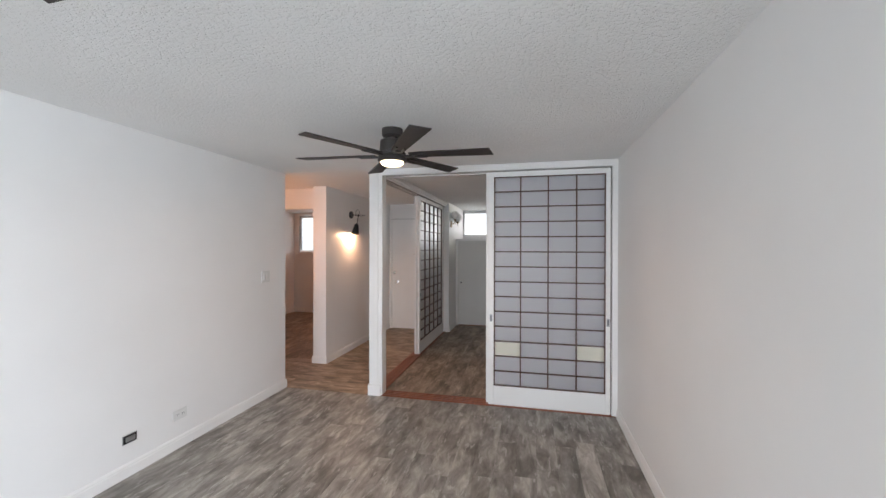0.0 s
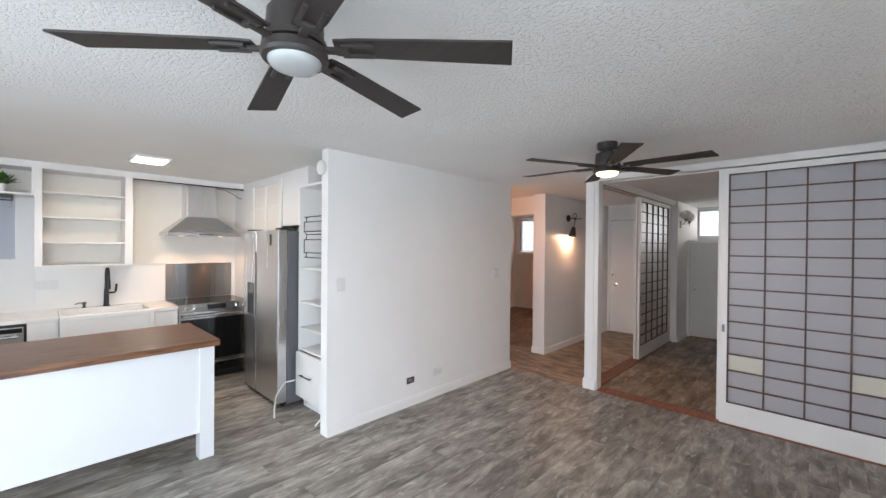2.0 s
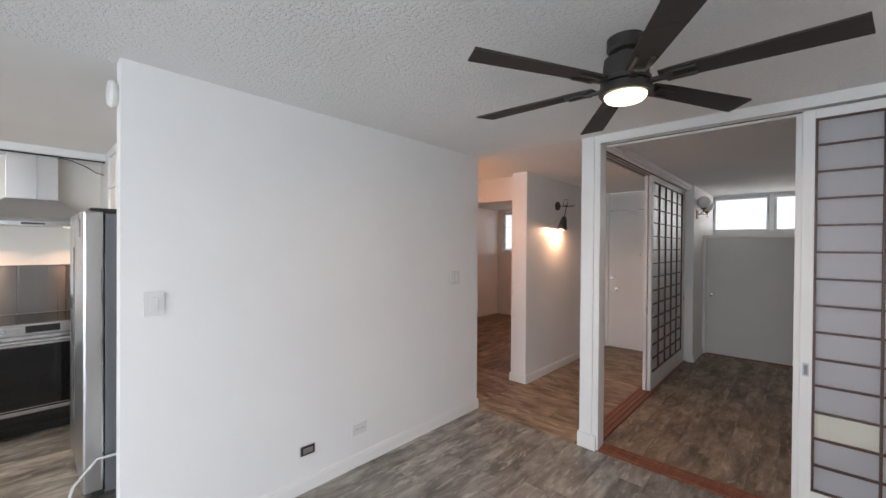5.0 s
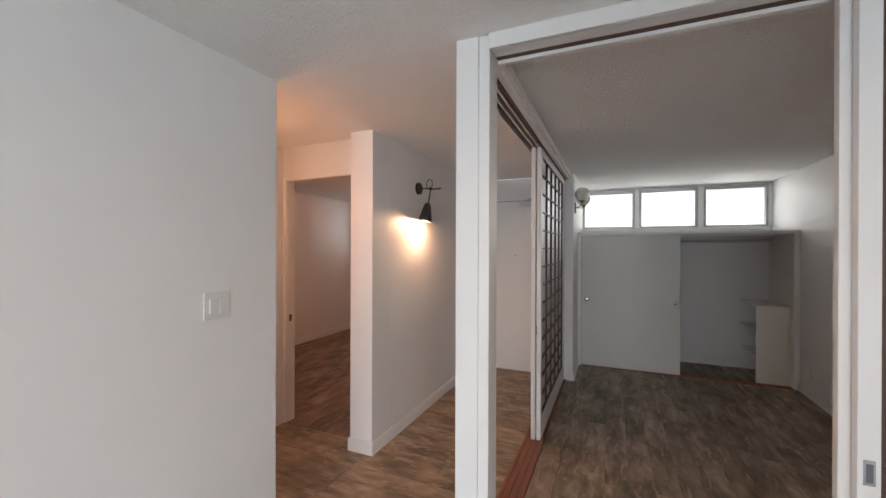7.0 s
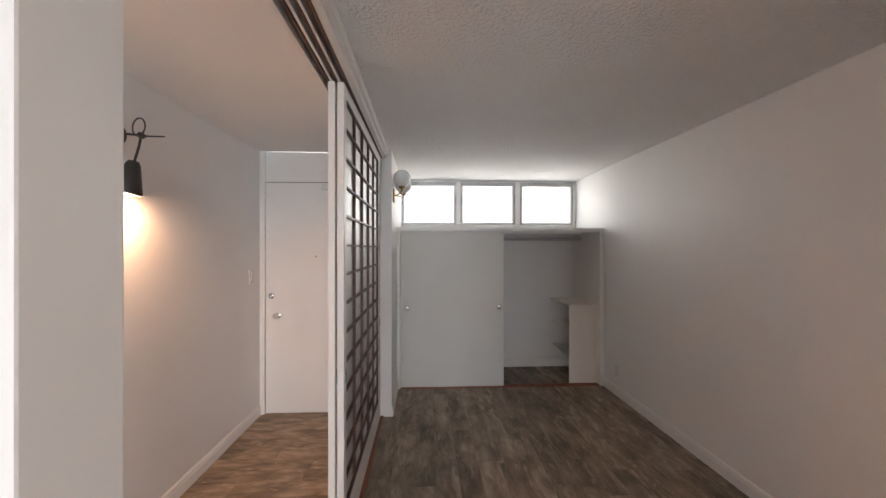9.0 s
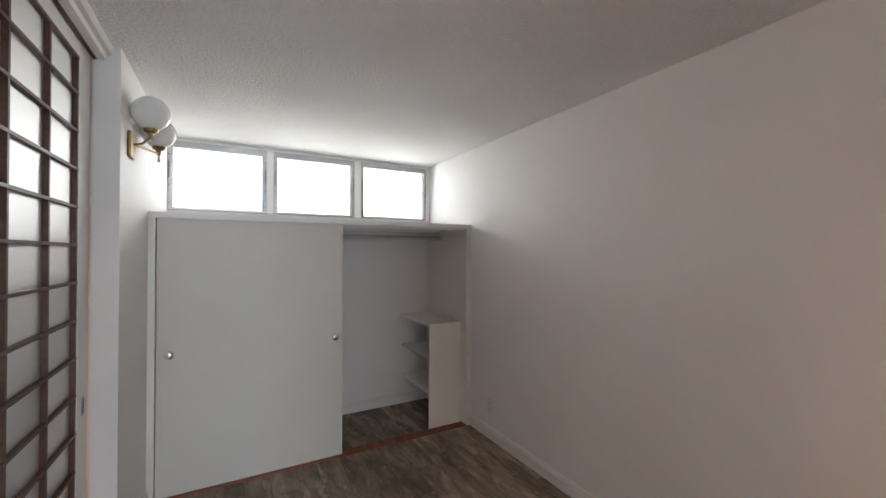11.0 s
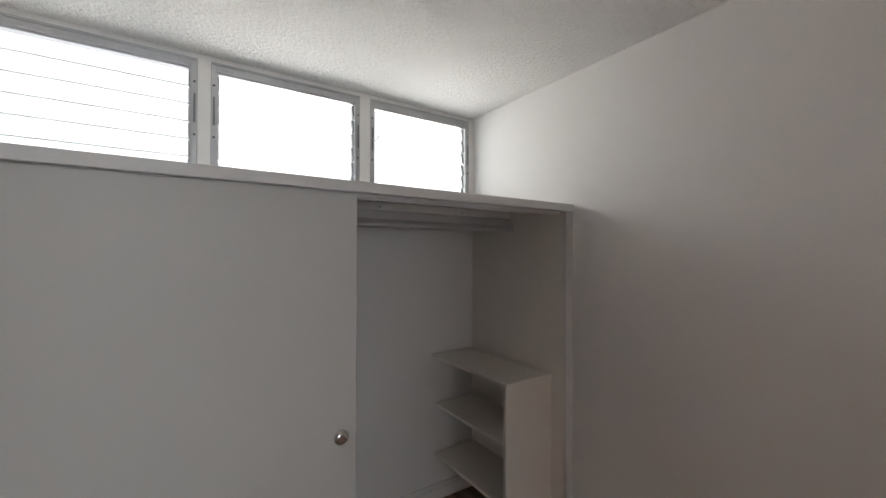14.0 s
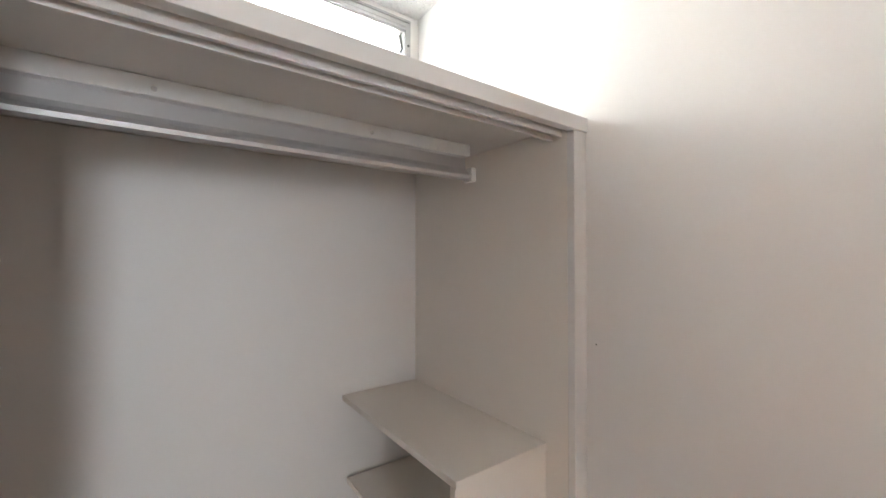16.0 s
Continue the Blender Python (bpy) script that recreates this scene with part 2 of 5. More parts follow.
M_HOLE = paint("dark_cavity", (0.02, 0.02, 0.02), 0.7, 0.1)
M_GLASSB = paint("black_oven_glass", (0.012, 0.012, 0.013), 0.06, 0.02, 20, 0.0)
M_COUNTER = paint("white_quartz", (0.83, 0.82, 0.79), 0.18, 0.03, 40, 0.02, large=5)
M_SINK = paint("fireclay_white", (0.84, 0.84, 0.83), 0.12, 0.01, 30, 0.01)
M_BUTCHER = wood_mat("walnut_butcher_block", (0.055, 0.022, 0.011), (0.25, 0.115, 0.055), 0.3, (16.0, 1.4, 16.0), True)
M_CAB = paint("cabinet_white", (0.82, 0.815, 0.80), 0.35, 0.02, 100, 0.05)
M_ISLAND = paint("island_white", (0.69, 0.715, 0.73), 0.4, 0.03, 100, 0.05)
M_CABIN = paint("cabinet_inside_cream", (0.80, 0.77, 0.71), 0.45, 0.03, 100, 0.05)
M_BLIND = paint("grey_roller_blind", (0.50, 0.53, 0.60), 0.8, 0.03, 400, 0.2)
M_LEAF = paint("fern_leaf", (0.055, 0.16, 0.028), 0.5, 0.4, 30, 0.1, large=14)
M_POT = paint("pot_glaze", (0.78, 0.77, 0.75), 0.3, 0.03)
M_GLASS = glass_mat("louvre_glass", 0.77)
M_EDGE = paint("ground_glass_edge", (0.64, 0.67, 0.71), 0.4, 0.05, 60, 0.05)
M_CLEAR = glass_mat("clear_glass", 0.95)
M_SHELF = paint("shelf_paint", (0.885, 0.845, 0.785), 0.42, 0.03, 110, 0.08)
M_SKYCARD = shine("overcast_glow", (0.97, 0.985, 1.0), 1.4)
M_GROUND = paint("ground_outside", (0.22, 0.23, 0.17), 0.9, 0.2, 8, 0.2)

# ---- mesh helpers ----
ORG = {}


def bx(bm, x0, x1, y0, y1, z0, z1, bev=0.0):
    """A box between the limits, edges bevelled."""
    x0, x1, y0, y1, z0, z1 = min(x0, x1), max(x0, x1), min(y0, y1), max(y0, y1), min(z0, z1), max(z0, z1)
    r = bmesh.ops.create_cube(bm, size=1.0)
    for v in r["verts"]:
        v.co = Vector((x0 + (v.co.x + 0.5) * (x1 - x0), y0 + (v.co.y + 0.5) * (y1 - y0), z0 + (v.co.z + 0.5) * (z1 - z0)))
    if bev:
        edges = list({e for v in r["verts"] for e in v.link_edges})
        bmesh.ops.bevel(bm, geom=edges, offset=bev, segments=2, affect="EDGES", profile=0.6)
    return bm


def box(*a, bev=0.0):
    return bx(bmesh.new(), *a, bev=bev)


def rod(bm, p0, p1, r0, r1=None, seg=16, caps=True):
    """A round bar or cone between two points."""
    r1 = r0 if r1 is None else r1
    d = Vector(p1) - Vector(p0)
    m = Matrix.Translation((Vector(p0) + Vector(p1)) / 2) @ d.to_track_quat("Z", "Y").to_matrix().to_4x4()
    bmesh.ops.create_cone(bm, cap_ends=caps, segments=seg, radius1=r0, radius2=r1, depth=d.length, matrix=m)
    return bm


def tube(bm, pts, r, seg=8):
    """A bent bar through points."""
    pts = [Vector(p) for p in pts]
    rings = []
    for i, p in enumerate(pts):
        d = (pts[min(i + 1, len(pts) - 1)] - pts[max(i - 1, 0)]).normalized()
        q = d.to_track_quat("Z", "Y")
        rings.append([bm.verts.new(p + q @ Vector((r * math.cos(2 * math.pi * k / seg), r * math.sin(2 * math.pi * k / seg), 0))) for k in range(seg)])
    for a, b in zip(rings, rings[1:]):
        for k in range(seg):
            j = min(range(seg), key=lambda s: sum((a[n].co - b[(n + s) % seg].co).length for n in range(0, seg, 3)))
            bm.faces.new((a[k], a[(k + 1) % seg], b[(k + 1 + j) % seg], b[(k + j) % seg]))
    bm.faces.new(list(reversed(rings[0])))
    bm.faces.new(rings[-1])
    return bm


def lathe(bm, centre, profile, seg=32, axis="z", caps=True):
    """Turns a profile of (radius, height) about an upright or level axis through centre."""
    rings = []
    for r, h in profile:
        ring = []
        for k in range(seg):
            a = 2 * math.pi * k / seg
            c, s = max(r, 1e-4) * math.cos(a), max(r, 1e-4) * math.sin(a)
            ring.append(bm.verts.new(Vector(centre) + (Vector((c, s, h)) if axis == "z" else Vector((h, c, s)) if axis == "x" else Vector((s, h, c)))))
        rings.append(ring)
    for a, b in zip(rings, rings[1:]):
        for k in range(seg):
            bm.faces.new((a[k], a[(k + 1) % seg], b[(k + 1) % seg], b[k]))
    if caps:
        bm.faces.new(list(reversed(rings[0])))
        bm.faces.new(rings[-1])
    return bm


def finish(name, bm, material, smooth=False):
    bmesh.ops.recalc_face_normals(bm, faces=bm.faces)
    me = bpy.data.meshes.new(name)
    bm.to_mesh(me)
    bm.free()
    me.materials.append(material)
    if smooth:
        for p in me.polygons:
            p.use_smooth = True
        me.set_sharp_from_angle(angle=radians(38))
    return me


def thing(name, base, label, category, group="", kind=""):
    """An Empty at the base of a thing, to which parts are given."""
    ob = new(name)
    ob.location = base
    ob.empty_display_size = 0.05
    ORG[ob] = Vector(base)
    return tagged(ob, label, category, group, kind)


def part(name, bm, material, parent, label="", smooth=False):
    """A mesh under a thing or part; the bmesh is in the thing's world metres."""
    org = ORG[parent]
    bmesh.ops.translate(bm, verts=bm.verts, vec=-org)
    ob = new(name, finish(name, bm, material, smooth))
    ob.parent = parent
    ORG[ob] = org
    return tagged(ob, label)


def solid(name, bm, material, label="", category="", group="", kind="", smooth=False):
    """A thing that is one mesh, its origin at the middle of its base."""
    xs, ys, zs = ([v.co[i] for v in bm.verts] for i in range(3))
    org = Vector(((min(xs) + max(xs)) / 2, (min(ys) + max(ys)) / 2, min(zs)))
    bmesh.ops.translate(bm, verts=bm.verts, vec=-org)
    ob = new(name, finish(name, bm, material, smooth))
    ob.location = org
    ORG[ob] = org
    return tagged(ob, label, category, group, kind)


def structure(name, boxes, material, label, category, bev=0.0):
    bm = bmesh.new()
    for b in boxes:
        bx(bm, *b, bev=bev)
    return solid(name, bm, material, label, category, kind="structure")


# ---- plan (metres) ----
H = 2.44
RW, LW, LB = 1.07, -2.47, -2.57
KX = -5.45
PY = 3.66
HX = -2.475
EY = 7.025
BX = -1.25
CY, CB, WY = 7.612, 8.378, 8.445
LX, LY = -3.51, 4.725
RX, RY = -5.47, 8.32
FY = -3.0

# ---- walls ----
structure("wall_right", [(RW, RW + 0.13, -0.35, WY + 0.12, -0.2, H), (RW, RW + 0.13, FY - 0.1, -2.75, -0.2, H), (RW, RW + 0.13, -2.75, -0.35, 2.2, H), (RW, RW + 0.13, -2.75, -0.35, -0.2, 0.0)], M_WALL, "plain white painted long side wall", "wall")
structure("wall_left", [(LB, LW, 0.95, PY, 0, H)], M_WALL, "white painted wall between living room and kitchen", "wall")
structure("wall_kitchen_back", [(KX - 0.12, KX, FY - 0.1, -1.78, -0.2, H), (KX - 0.12, KX, -0.906, 1.75, -0.2, H),
                                (KX - 0.12, KX, -1.78, -0.906, -0.2, 1.454), (KX - 0.12, KX, -1.78, -0.906, 2.08, H)], M_WALL, "white kitchen wall with a window opening", "wall")
structure("wall_kitchen_side", [(KX, -4.27, 1.19, 1.75, -0.2, H), (-4.27, LB, 1.66, 1.75, -0.2, H), (-4.27, -3.288, 1.19, 1.66, 1.84, H)], M_WALL, "white wall of the fridge alcove", "wall")
structure("wall_lobby", [(LX - 0.1, LX, PY - 0.1, LY, -0.2, H), (LX, LB, PY - 0.1, PY - 0.002, -0.2, H)], M_WALL, "white painted lobby wall in warm lamp light", "wall")
structure("wall_back_room_door", [(RX - 0.1, -3.492, LY, LY + 0.1, -0.2, H), (-3.492, -2.735, LY, LY + 0.1, 2.162, H), (-2.735, HX, LY, LY + 0.1, -0.2, H),
                                  (-2.672, HX, 4.575, LY, -0.2, H)], M_WALL, "white wall with the back room doorway and a thick end", "wall")
structure("wall_hall", [(HX - 0.1, HX, LY + 0.1, EY + 0.1, -0.2, H)], M_WALL, "white painted hall wall", "wall")
structure("wall_entry", [(-1.44, -1.345, EY, EY + 0.1, -0.2, H)], M_WALL, "white wall beside the front door", "wall")
structure("wall_bedroom_left", [(-1.345, BX, 6.915, WY, -0.2, H)], M_WALL, "white wall stub beside the wardrobe", "wall")
structure("wall_bedroom_window", [(-1.345, RW, WY, WY + 0.12, -0.2, 1.86), (-1.345, RW, WY, WY + 0.12, 2.415, H), (BX, RW, CB, WY, -0.2, 1.745)], M_WALL, "white wall below the high windows", "wall")
structure("wall_back_room", [(RX - 0.1, RX, LY + 0.1, RY + 0.1, -0.2, H), (RX, -5.33, RY, RY + 0.1, -0.2, H), (-4.62, HX - 0.1, RY, RY + 0.1, -0.2, H),
                             (-5.33, -4.62, RY, RY + 0.1, -0.2, 1.50), (-5.33, -4.62, RY, RY + 0.1, 2.38, H), (HX - 0.2, HX - 0.1, EY + 0.1, RY, -0.2, H)], M_WALL, "white walls of the back room", "wall")
structure("wall_front", [(KX - 0.12, -2.25, FY - 0.1, FY, -0.2, H), (0.85, RW, FY - 0.1, FY, -0.2, H), (-2.25, 0.85, FY - 0.1, FY, 2.25, H)], M_WALL, "white wall round the wide window door", "wall")

# ---- ceilings ----
structure("ceiling_living", [(LB, RW, FY, PY, H, H + 0.15)], M_POP, "white popcorn textured ceiling", "ceiling")
structure("ceiling_bedroom", [(-1.42, RW, PY, WY, H, H + 0.15)], M_POP2, "white textured bedroom ceiling", "ceiling")
structure("ceiling_hall", [(LX, -1.42, PY, EY, H, H + 0.15)], M_SMOOTH, "white hall and lobby ceiling", "ceiling")
structure("ceiling_kitchen", [(KX, LB, FY, 1.66, H, H + 0.15)], M_SMOOTH, "smooth white kitchen ceiling", "ceiling")
structure("ceiling_back_room", [(RX, HX - 0.1, LY + 0.1, RY, H, H + 0.15)], M_SMOOTH, "white back room ceiling", "ceiling")
structure("backdrop", [(-16, 5, 9.9, 9.95, -0.3, 6)], M_SKYCARD, "white overcast sky outside the windows", "backdrop")
structure("ground", [(-60, 60, -60, 60, -0.5, -0.4)], M_GROUND, "ground outside the building", "ground")


# ---- baseboards ----
def baseboard(name, x0, y0, x1, y1, inward, h=0.095):
    """A moulded board along a wall; inward is the unit step into the room."""
    bm = bmesh.new()
    n = Vector((inward[0], inward[1], 0))
    prof = [(0.0, 0.0), (0.015, 0.0), (0.015, h * 0.70), (0.012, h * 0.74), (0.012, h * 0.86), (0.006, h), (0.0, h)]
    ends = []
    for p in ((x0, y0), (x1, y1)):
        ends.append([bm.verts.new(Vector((p[0], p[1], 0)) + n * d + Vector((0, 0, z))) for d, z in prof])
    k = len(prof)
    for i in range(k):
        bm.faces.new((ends[0][i], ends[0][(i + 1) % k], ends[1][(i + 1) % k], ends[1][i]))
    bm.faces.new(ends[0])
    bm.faces.new(list(reversed(ends[1])))
    return solid(name, bm, M_TRIM, "white moulded wooden baseboard", "baseboard", kind="structure")


baseboard("baseboard_left", LW, 0.95, LW, PY + 0.012, (1, 0))
baseboard("baseboard_right", RW, -0.35, RW, PY - 0.03, (-1, 0))
baseboard("baseboard_bedroom_right", RW, 3.83, RW, CY - 0.005, (-1, 0))
baseboard("baseboard_hall", HX, 4.563, HX, EY - 0.015, (1, 0))
baseboard("baseboard_stub", -2.684, 4.575, HX + 0.015, 4.575, (0, -1))
baseboard("baseboard_stub_inner", -2.672, 4.575, -2.672, LY, (-1, 0))
baseboard("baseboard_lobby", LX, PY, LX, LY - 0.015, (1, 0))
baseboard("baseboard_wall_end", LW, PY, LB, PY, (0, 1))
baseboard("baseboard_bedroom_left", BX, 6.915, BX, CY - 0.005, (1, 0))
baseboard("baseboard_closet", BX, CB, 1.017, CB, (0, -1))
baseboard("baseboard_back_room", RX, LY + 0.1, RX, RY, (1, 0))
baseboard("baseboard_back_room_far", RX, RY, HX - 0.2, RY, (0, -1))


# ---- shoji partition: post, header, tracks ----
def post_unit():
    p = thing("partition_post", (-1.37, 3.72, 0), "white painted square wooden post with plinth block", "post", kind="structure")
    part("post_shaft", box(-1.441, -1.341, 3.662, 3.792, 0.0, H, bev=0.004), M_TRIM, p)
    part("jamb", box(-1.341, -1.295, 3.670, 3.792, 0.0, H, bev=0.004), M_TRIM, p)
    part("plinth", box(-1.452, -1.306, 3.645, 3.662, 0.0, 0.115, bev=0.004), M_TRIM, p)
    part("plinth", box(-1.452, -1.441, 3.662, 3.792, 0.0, 0.115, bev=0.003), M_TRIM, p)
    return p


post_unit()
structure("trim_header_front", [(-1.293, RW, 3.655, 3.672, 2.376, H), (-1.293, RW, 3.683, 3.748, 2.380, H), (-1.293, RW, 3.79, 3.815, 2.370, H)], M_TRIM, "white painted header with sliding door grooves", "trim", 0.002)
# The narrow front fill stands for the shade in the gap above the door.
structure("trim_header_groove_front", [(-1.293, RW, 3.6725, 3.6825, 2.385, H), (-1.293, RW, 3.7485, 3.7895, 2.385, H)], M_TRACKD, "dark brown header groove and dark fill for the shade above the door", "trim")
structure("trim_header_side", [(-1.333, -1.300, 3.792, 6.915, 2.370, H), (-1.478, -1.462, 3.792, 6.915, 2.370, H)], M_TRIM, "white painted header above the side doors", "trim", 0.002)
structure("trim_header_lip", [(-1.300, -1.280, 3.792, 6.915, 2.395, H)], M_TRIM, "white cover strip on the side header", "trim", 0.002)
structure("trim_header_groove_side", [(-1.462, -1.333, 3.792, 6.915, 2.41, H), (-1.345, -1.3335, 3.792, 6.915, 2.366, 2.41), (-1.392, -1.384, 3.792, 6.915, 2.372, 2.41), (-1.438, -1.428, 3.792, 6.915, 2.372, 2.41)], M_TRACKD, "dark brown grooved top track of the side doors", "trim")
structure("trim_header_strips_side", [(-1.380, -1.368, 3.794, 6.913, 2.371, 2.409), (-1.420, -1.408, 3.794, 6.913, 2.371, 2.409)], M_TRIM, "pale strips between the top track grooves", "trim", 0.001)
structure("trim_jamb_right", [(1.018, RW - 0.001, 3.650, 3.83, 0.012, 2.377)], M_TRIM, "white door jamb at the long wall", "trim", 0.003)
# Dark strip set into the open gap in place of its shade.
structure("trim_jamb_gap_shade", [(1.0105, 1.0175, 3.702, 3.81, 0.012, 2.370)], M_TRACKD, "dark strip standing for the shade in the gap beside the door jamb", "trim")


def floor_track(name, along, a0, a1, c0, c1, ridges):
    """A low red-brown sill with ridges between its grooves."""
    t = thing(name, ((a0 + a1) / 2, c0, 0) if along == "x" else (c0, (a0 + a1) / 2, 0), "red-brown wooden sliding door sill with grooves", "sill", kind="structure")

    def strip(lo, hi, top, name2):
        b = (a0, a1, lo, hi, -0.02, top) if along == "x" else (lo, hi, a0, a1, -0.02, top)
        part(name2, box(*b, bev=0.0015), M_TRACK, t)

    strip(c0, c1, 0.004, "sill_base")
    w = (c1 - c0) / (2 * ridges - 1)
    for i in range(ridges):
        strip(c0 + 2 * i * w + 0.001, c0 + 2 * i * w + w, 0.011, "ridge")
    return t


floor_track("trim_sill_front", "x", -1.293, RW - 0.001, 3.668, 3.815, 4)
floor_track("trim_sill_side", "y", 3.792, 6.915, -1.480, -1.325, 4)


def shoji_door(name, width, height, gx0, gx1, gz0, gz1, cols, rows, label, cream=(), pulls=True):
    """A sliding shoji door in its own plane: x along the width, front towards -y, z up; one mesh for each stile, rail, bar and sheet."""
    d = thing(name, (0, 0, 0), label, "sliding door")
    t = 0.034
    part("stile", box(0, gx0, 0, t, 0, height, bev=0.003), M_TRIM, d)
    part("stile", box(gx1, width, 0, t, 0, height, bev=0.003), M_TRIM, d)
    part("top_rail", box(gx0, gx1, 0, t, gz1, height, bev=0.002), M_TRIM, d)
    part("bottom_rail", box(gx0, gx1, 0, t, 0, gz0, bev=0.002), M_TRIM, d)
    pw, ph = (gx1 - gx0) / cols, (gz1 - gz0) / rows
    bar = part("upright_bar", box(-0.006, 0.006, 0.003, 0.02, gz0, gz1), M_KUMIKO, d)
    bar.location.x = gx0 + 0.006
    for c in range(1, cols + 1):
        b = bar.copy()
        scene.collection.objects.link(b)
        b.location.x = gx0 + c * pw if c < cols else gx1 - 0.006
    bar = part("cross_bar", box(gx0, gx1, 0.001, 0.018, -0.0055, 0.0055), M_KUMIKO, d)
    bar.location.z = gz0 + 0.0055
    for r in range(1, rows + 1):
        b = bar.copy()
        scene.collection.objects.link(b)
        b.location.z = gz0 + r * ph if r < rows else gz1 - 0.0055
    sheet = bmesh.new()
    sheet.faces.new([sheet.verts.new((x, 0.0205, z)) for x, z in ((-pw / 2, -ph / 2), (pw / 2, -ph / 2), (pw / 2, ph / 2), (-pw / 2, ph / 2))])
    pane = part("pane", sheet, M_PAPER, d)
    blank = pane.data.copy()
    blank.materials[0] = M_CREAM
    first = True
    for c in range(cols):
        for r in range(rows):
            p = pane if first else pane.copy()
            if not first:
                scene.collection.objects.link(p)
            first = False
            p.location = (gx0 + (c + 0.5) * pw, 0, gz0 + (r + 0.5) * ph)
            if (c, rows - 1 - r) in cream:
                p.data = blank
                tagged(p, "replaced cream sheet")
    if pulls:
        for x in ((gx0) / 2, (gx1 + width) / 2):
            cup = bmesh.new()
            bx(cup, x - 0.014, x + 0.014, -0.003, 0.001, 0.84, 0.915, bev=0.0012)
            pl = part("finger_pull", cup, M_ALU, d, "metal recessed pull")
            part("recess", box(x - 0.008, x + 0.008, -0.0045, -0.0028, 0.85, 0.905, bev=0.0006), M_DARKST, pl)
    return d


front_door = shoji_door("shoji_door", 1.158, 2.352, 0.054, 1.116, 0.193, 2.30, 4, 14, "white-framed sliding shoji door with dark lattice and translucent sheets", {(0, 11), (3, 11)})
front_door.matrix_basis = pose(-0.150, 3.674, 0.012)
rear_door = shoji_door("shoji_door", 1.182, 2.352, 0.054, 1.116, 0.193, 2.30, 4, 14, "white-framed sliding shoji door stacked behind another", (), False)
rear_door.matrix_basis = pose(-0.178, 3.715, 0.012)
side_door = shoji_door("shoji_door", 1.61, 2.355, 0.066, 1.478, 0.185, 2.295, 5, 14, "white-framed sliding shoji door standing in the side track")
side_door.matrix_basis = pose(-1.350, 5.288, 0.012, 0, 0, 90)
copy_thing(side_door, pose(-1.3935, 5.282, 0.012, 0, 0, 90))

def extrude_x(profile, x0, x1):
    """A closed outline in y and z drawn out along x."""
    bm = bmesh.new()
    rings = [[bm.verts.new((x, y, z)) for y, z in profile] for x in (x0, x1)]
    n = len(profile)
    for k in range(n):
        bm.faces.new((rings[0][k], rings[0][(k + 1) % n], rings[1][(k + 1) % n], rings[1][k]))
    bm.faces.new(rings[0][::-1])
    bm.faces.new(rings[1])
    bmesh.ops.recalc_face_normals(bm, faces=bm.faces)
    return bm


# ---- wardrobe with sliding door ----
wf = thing("wardrobe", (-0.1, 7.9, 0), "built-in white wardrobe standing half open under the windows", "wardrobe")
part("jamb", box(BX + 0.001, -1.212, CY, 7.69, 0.0, 1.734, bev=0.002), M_TRIM, wf)
part("jamb", box(1.018, RW - 0.001, CY, 7.634, 0.0, 1.734, bev=0.002), M_TRIM, wf)
part("header", box(BX + 0.001, RW - 0.001, CY - 0.006, 7.632, 1.734, 1.771, bev=0.002), M_TRIM, wf)
part("header_lip", box(-1.20, 1.018, 7.650, 7.660, 1.724, 1.750, bev=0.001), M_TRIM, wf)
part("header_lip", box(-1.20, 1.018, 7.678, 7.690, 1.720, 1.750, bev=0.001), M_TRIM, wf)
part("top_board", box(BX + 0.001, RW - 0.001, 7.632, WY - 0.001, 1.750, 1.769), M_TRIM, wf)
part("side_panel", box(1.018, RW - 0.001, 7.634, CB - 0.001, 0.0, 1.749), M_SHELF, wf)
part("side_panel", box(BX + 0.001, -1.205, 7.69, CB - 0.001, 0.0, 1.749), M_SHELF, wf)
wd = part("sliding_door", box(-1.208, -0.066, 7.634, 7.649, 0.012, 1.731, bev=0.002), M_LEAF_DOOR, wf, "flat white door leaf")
for kx, kz in ((-1.142, 0.884), (-0.118, 0.892)):
    kb = lathe(bmesh.new(), (kx, 7.634, kz), [(0.0, -0.010), (0.012, -0.012), (0.024, -0.007), (0.027, -0.002), (0.027, 0.0)], 24, "y")
    part("cup_pull", kb, M_CHROME, wd, "round brushed metal pull", True)
floor_track("trim_sill_wardrobe", "x", -1.20, 1.018, 7.615, 7.69, 3)
sh = thing("closet_shelves", (0.86, 8.0, 0), "white painted low shelf unit inside the wardrobe", "shelf unit")
part("front_panel", box(0.704, 1.017, 7.706, 7.724, 0.0, 0.881, bev=0.001), M_SHELF, sh)
part("top_shelf", box(0.704, 1.017, 7.702, CB - 0.002, 0.882, 0.901, bev=0.0015), M_SHELF, sh)
for z in (0.605, 0.302):
    part("shelf", box(0.716, 1.017, 7.725, CB - 0.018, z - 0.018, z, bev=0.0015), M_SHELF, sh)
part("cleat", box(0.993, 1.017, 7.73, 8.34, 0.55, 0.586), M_SHELF, sh)
part("cleat", box(0.993, 1.017, 7.73, 8.34, 0.248, 0.283), M_SHELF, sh)
cr = thing("closet_rod", (-0.1, 7.92, 1.63), "grey metal clothes rail with backing strip under the wardrobe top", "clothes rail")
part("flange", box(-1.204, 0.93, 7.921, 7.9265, 1.713, 1.7495, bev=0.0015), M_PLATE, cr, "white painted upper flange")
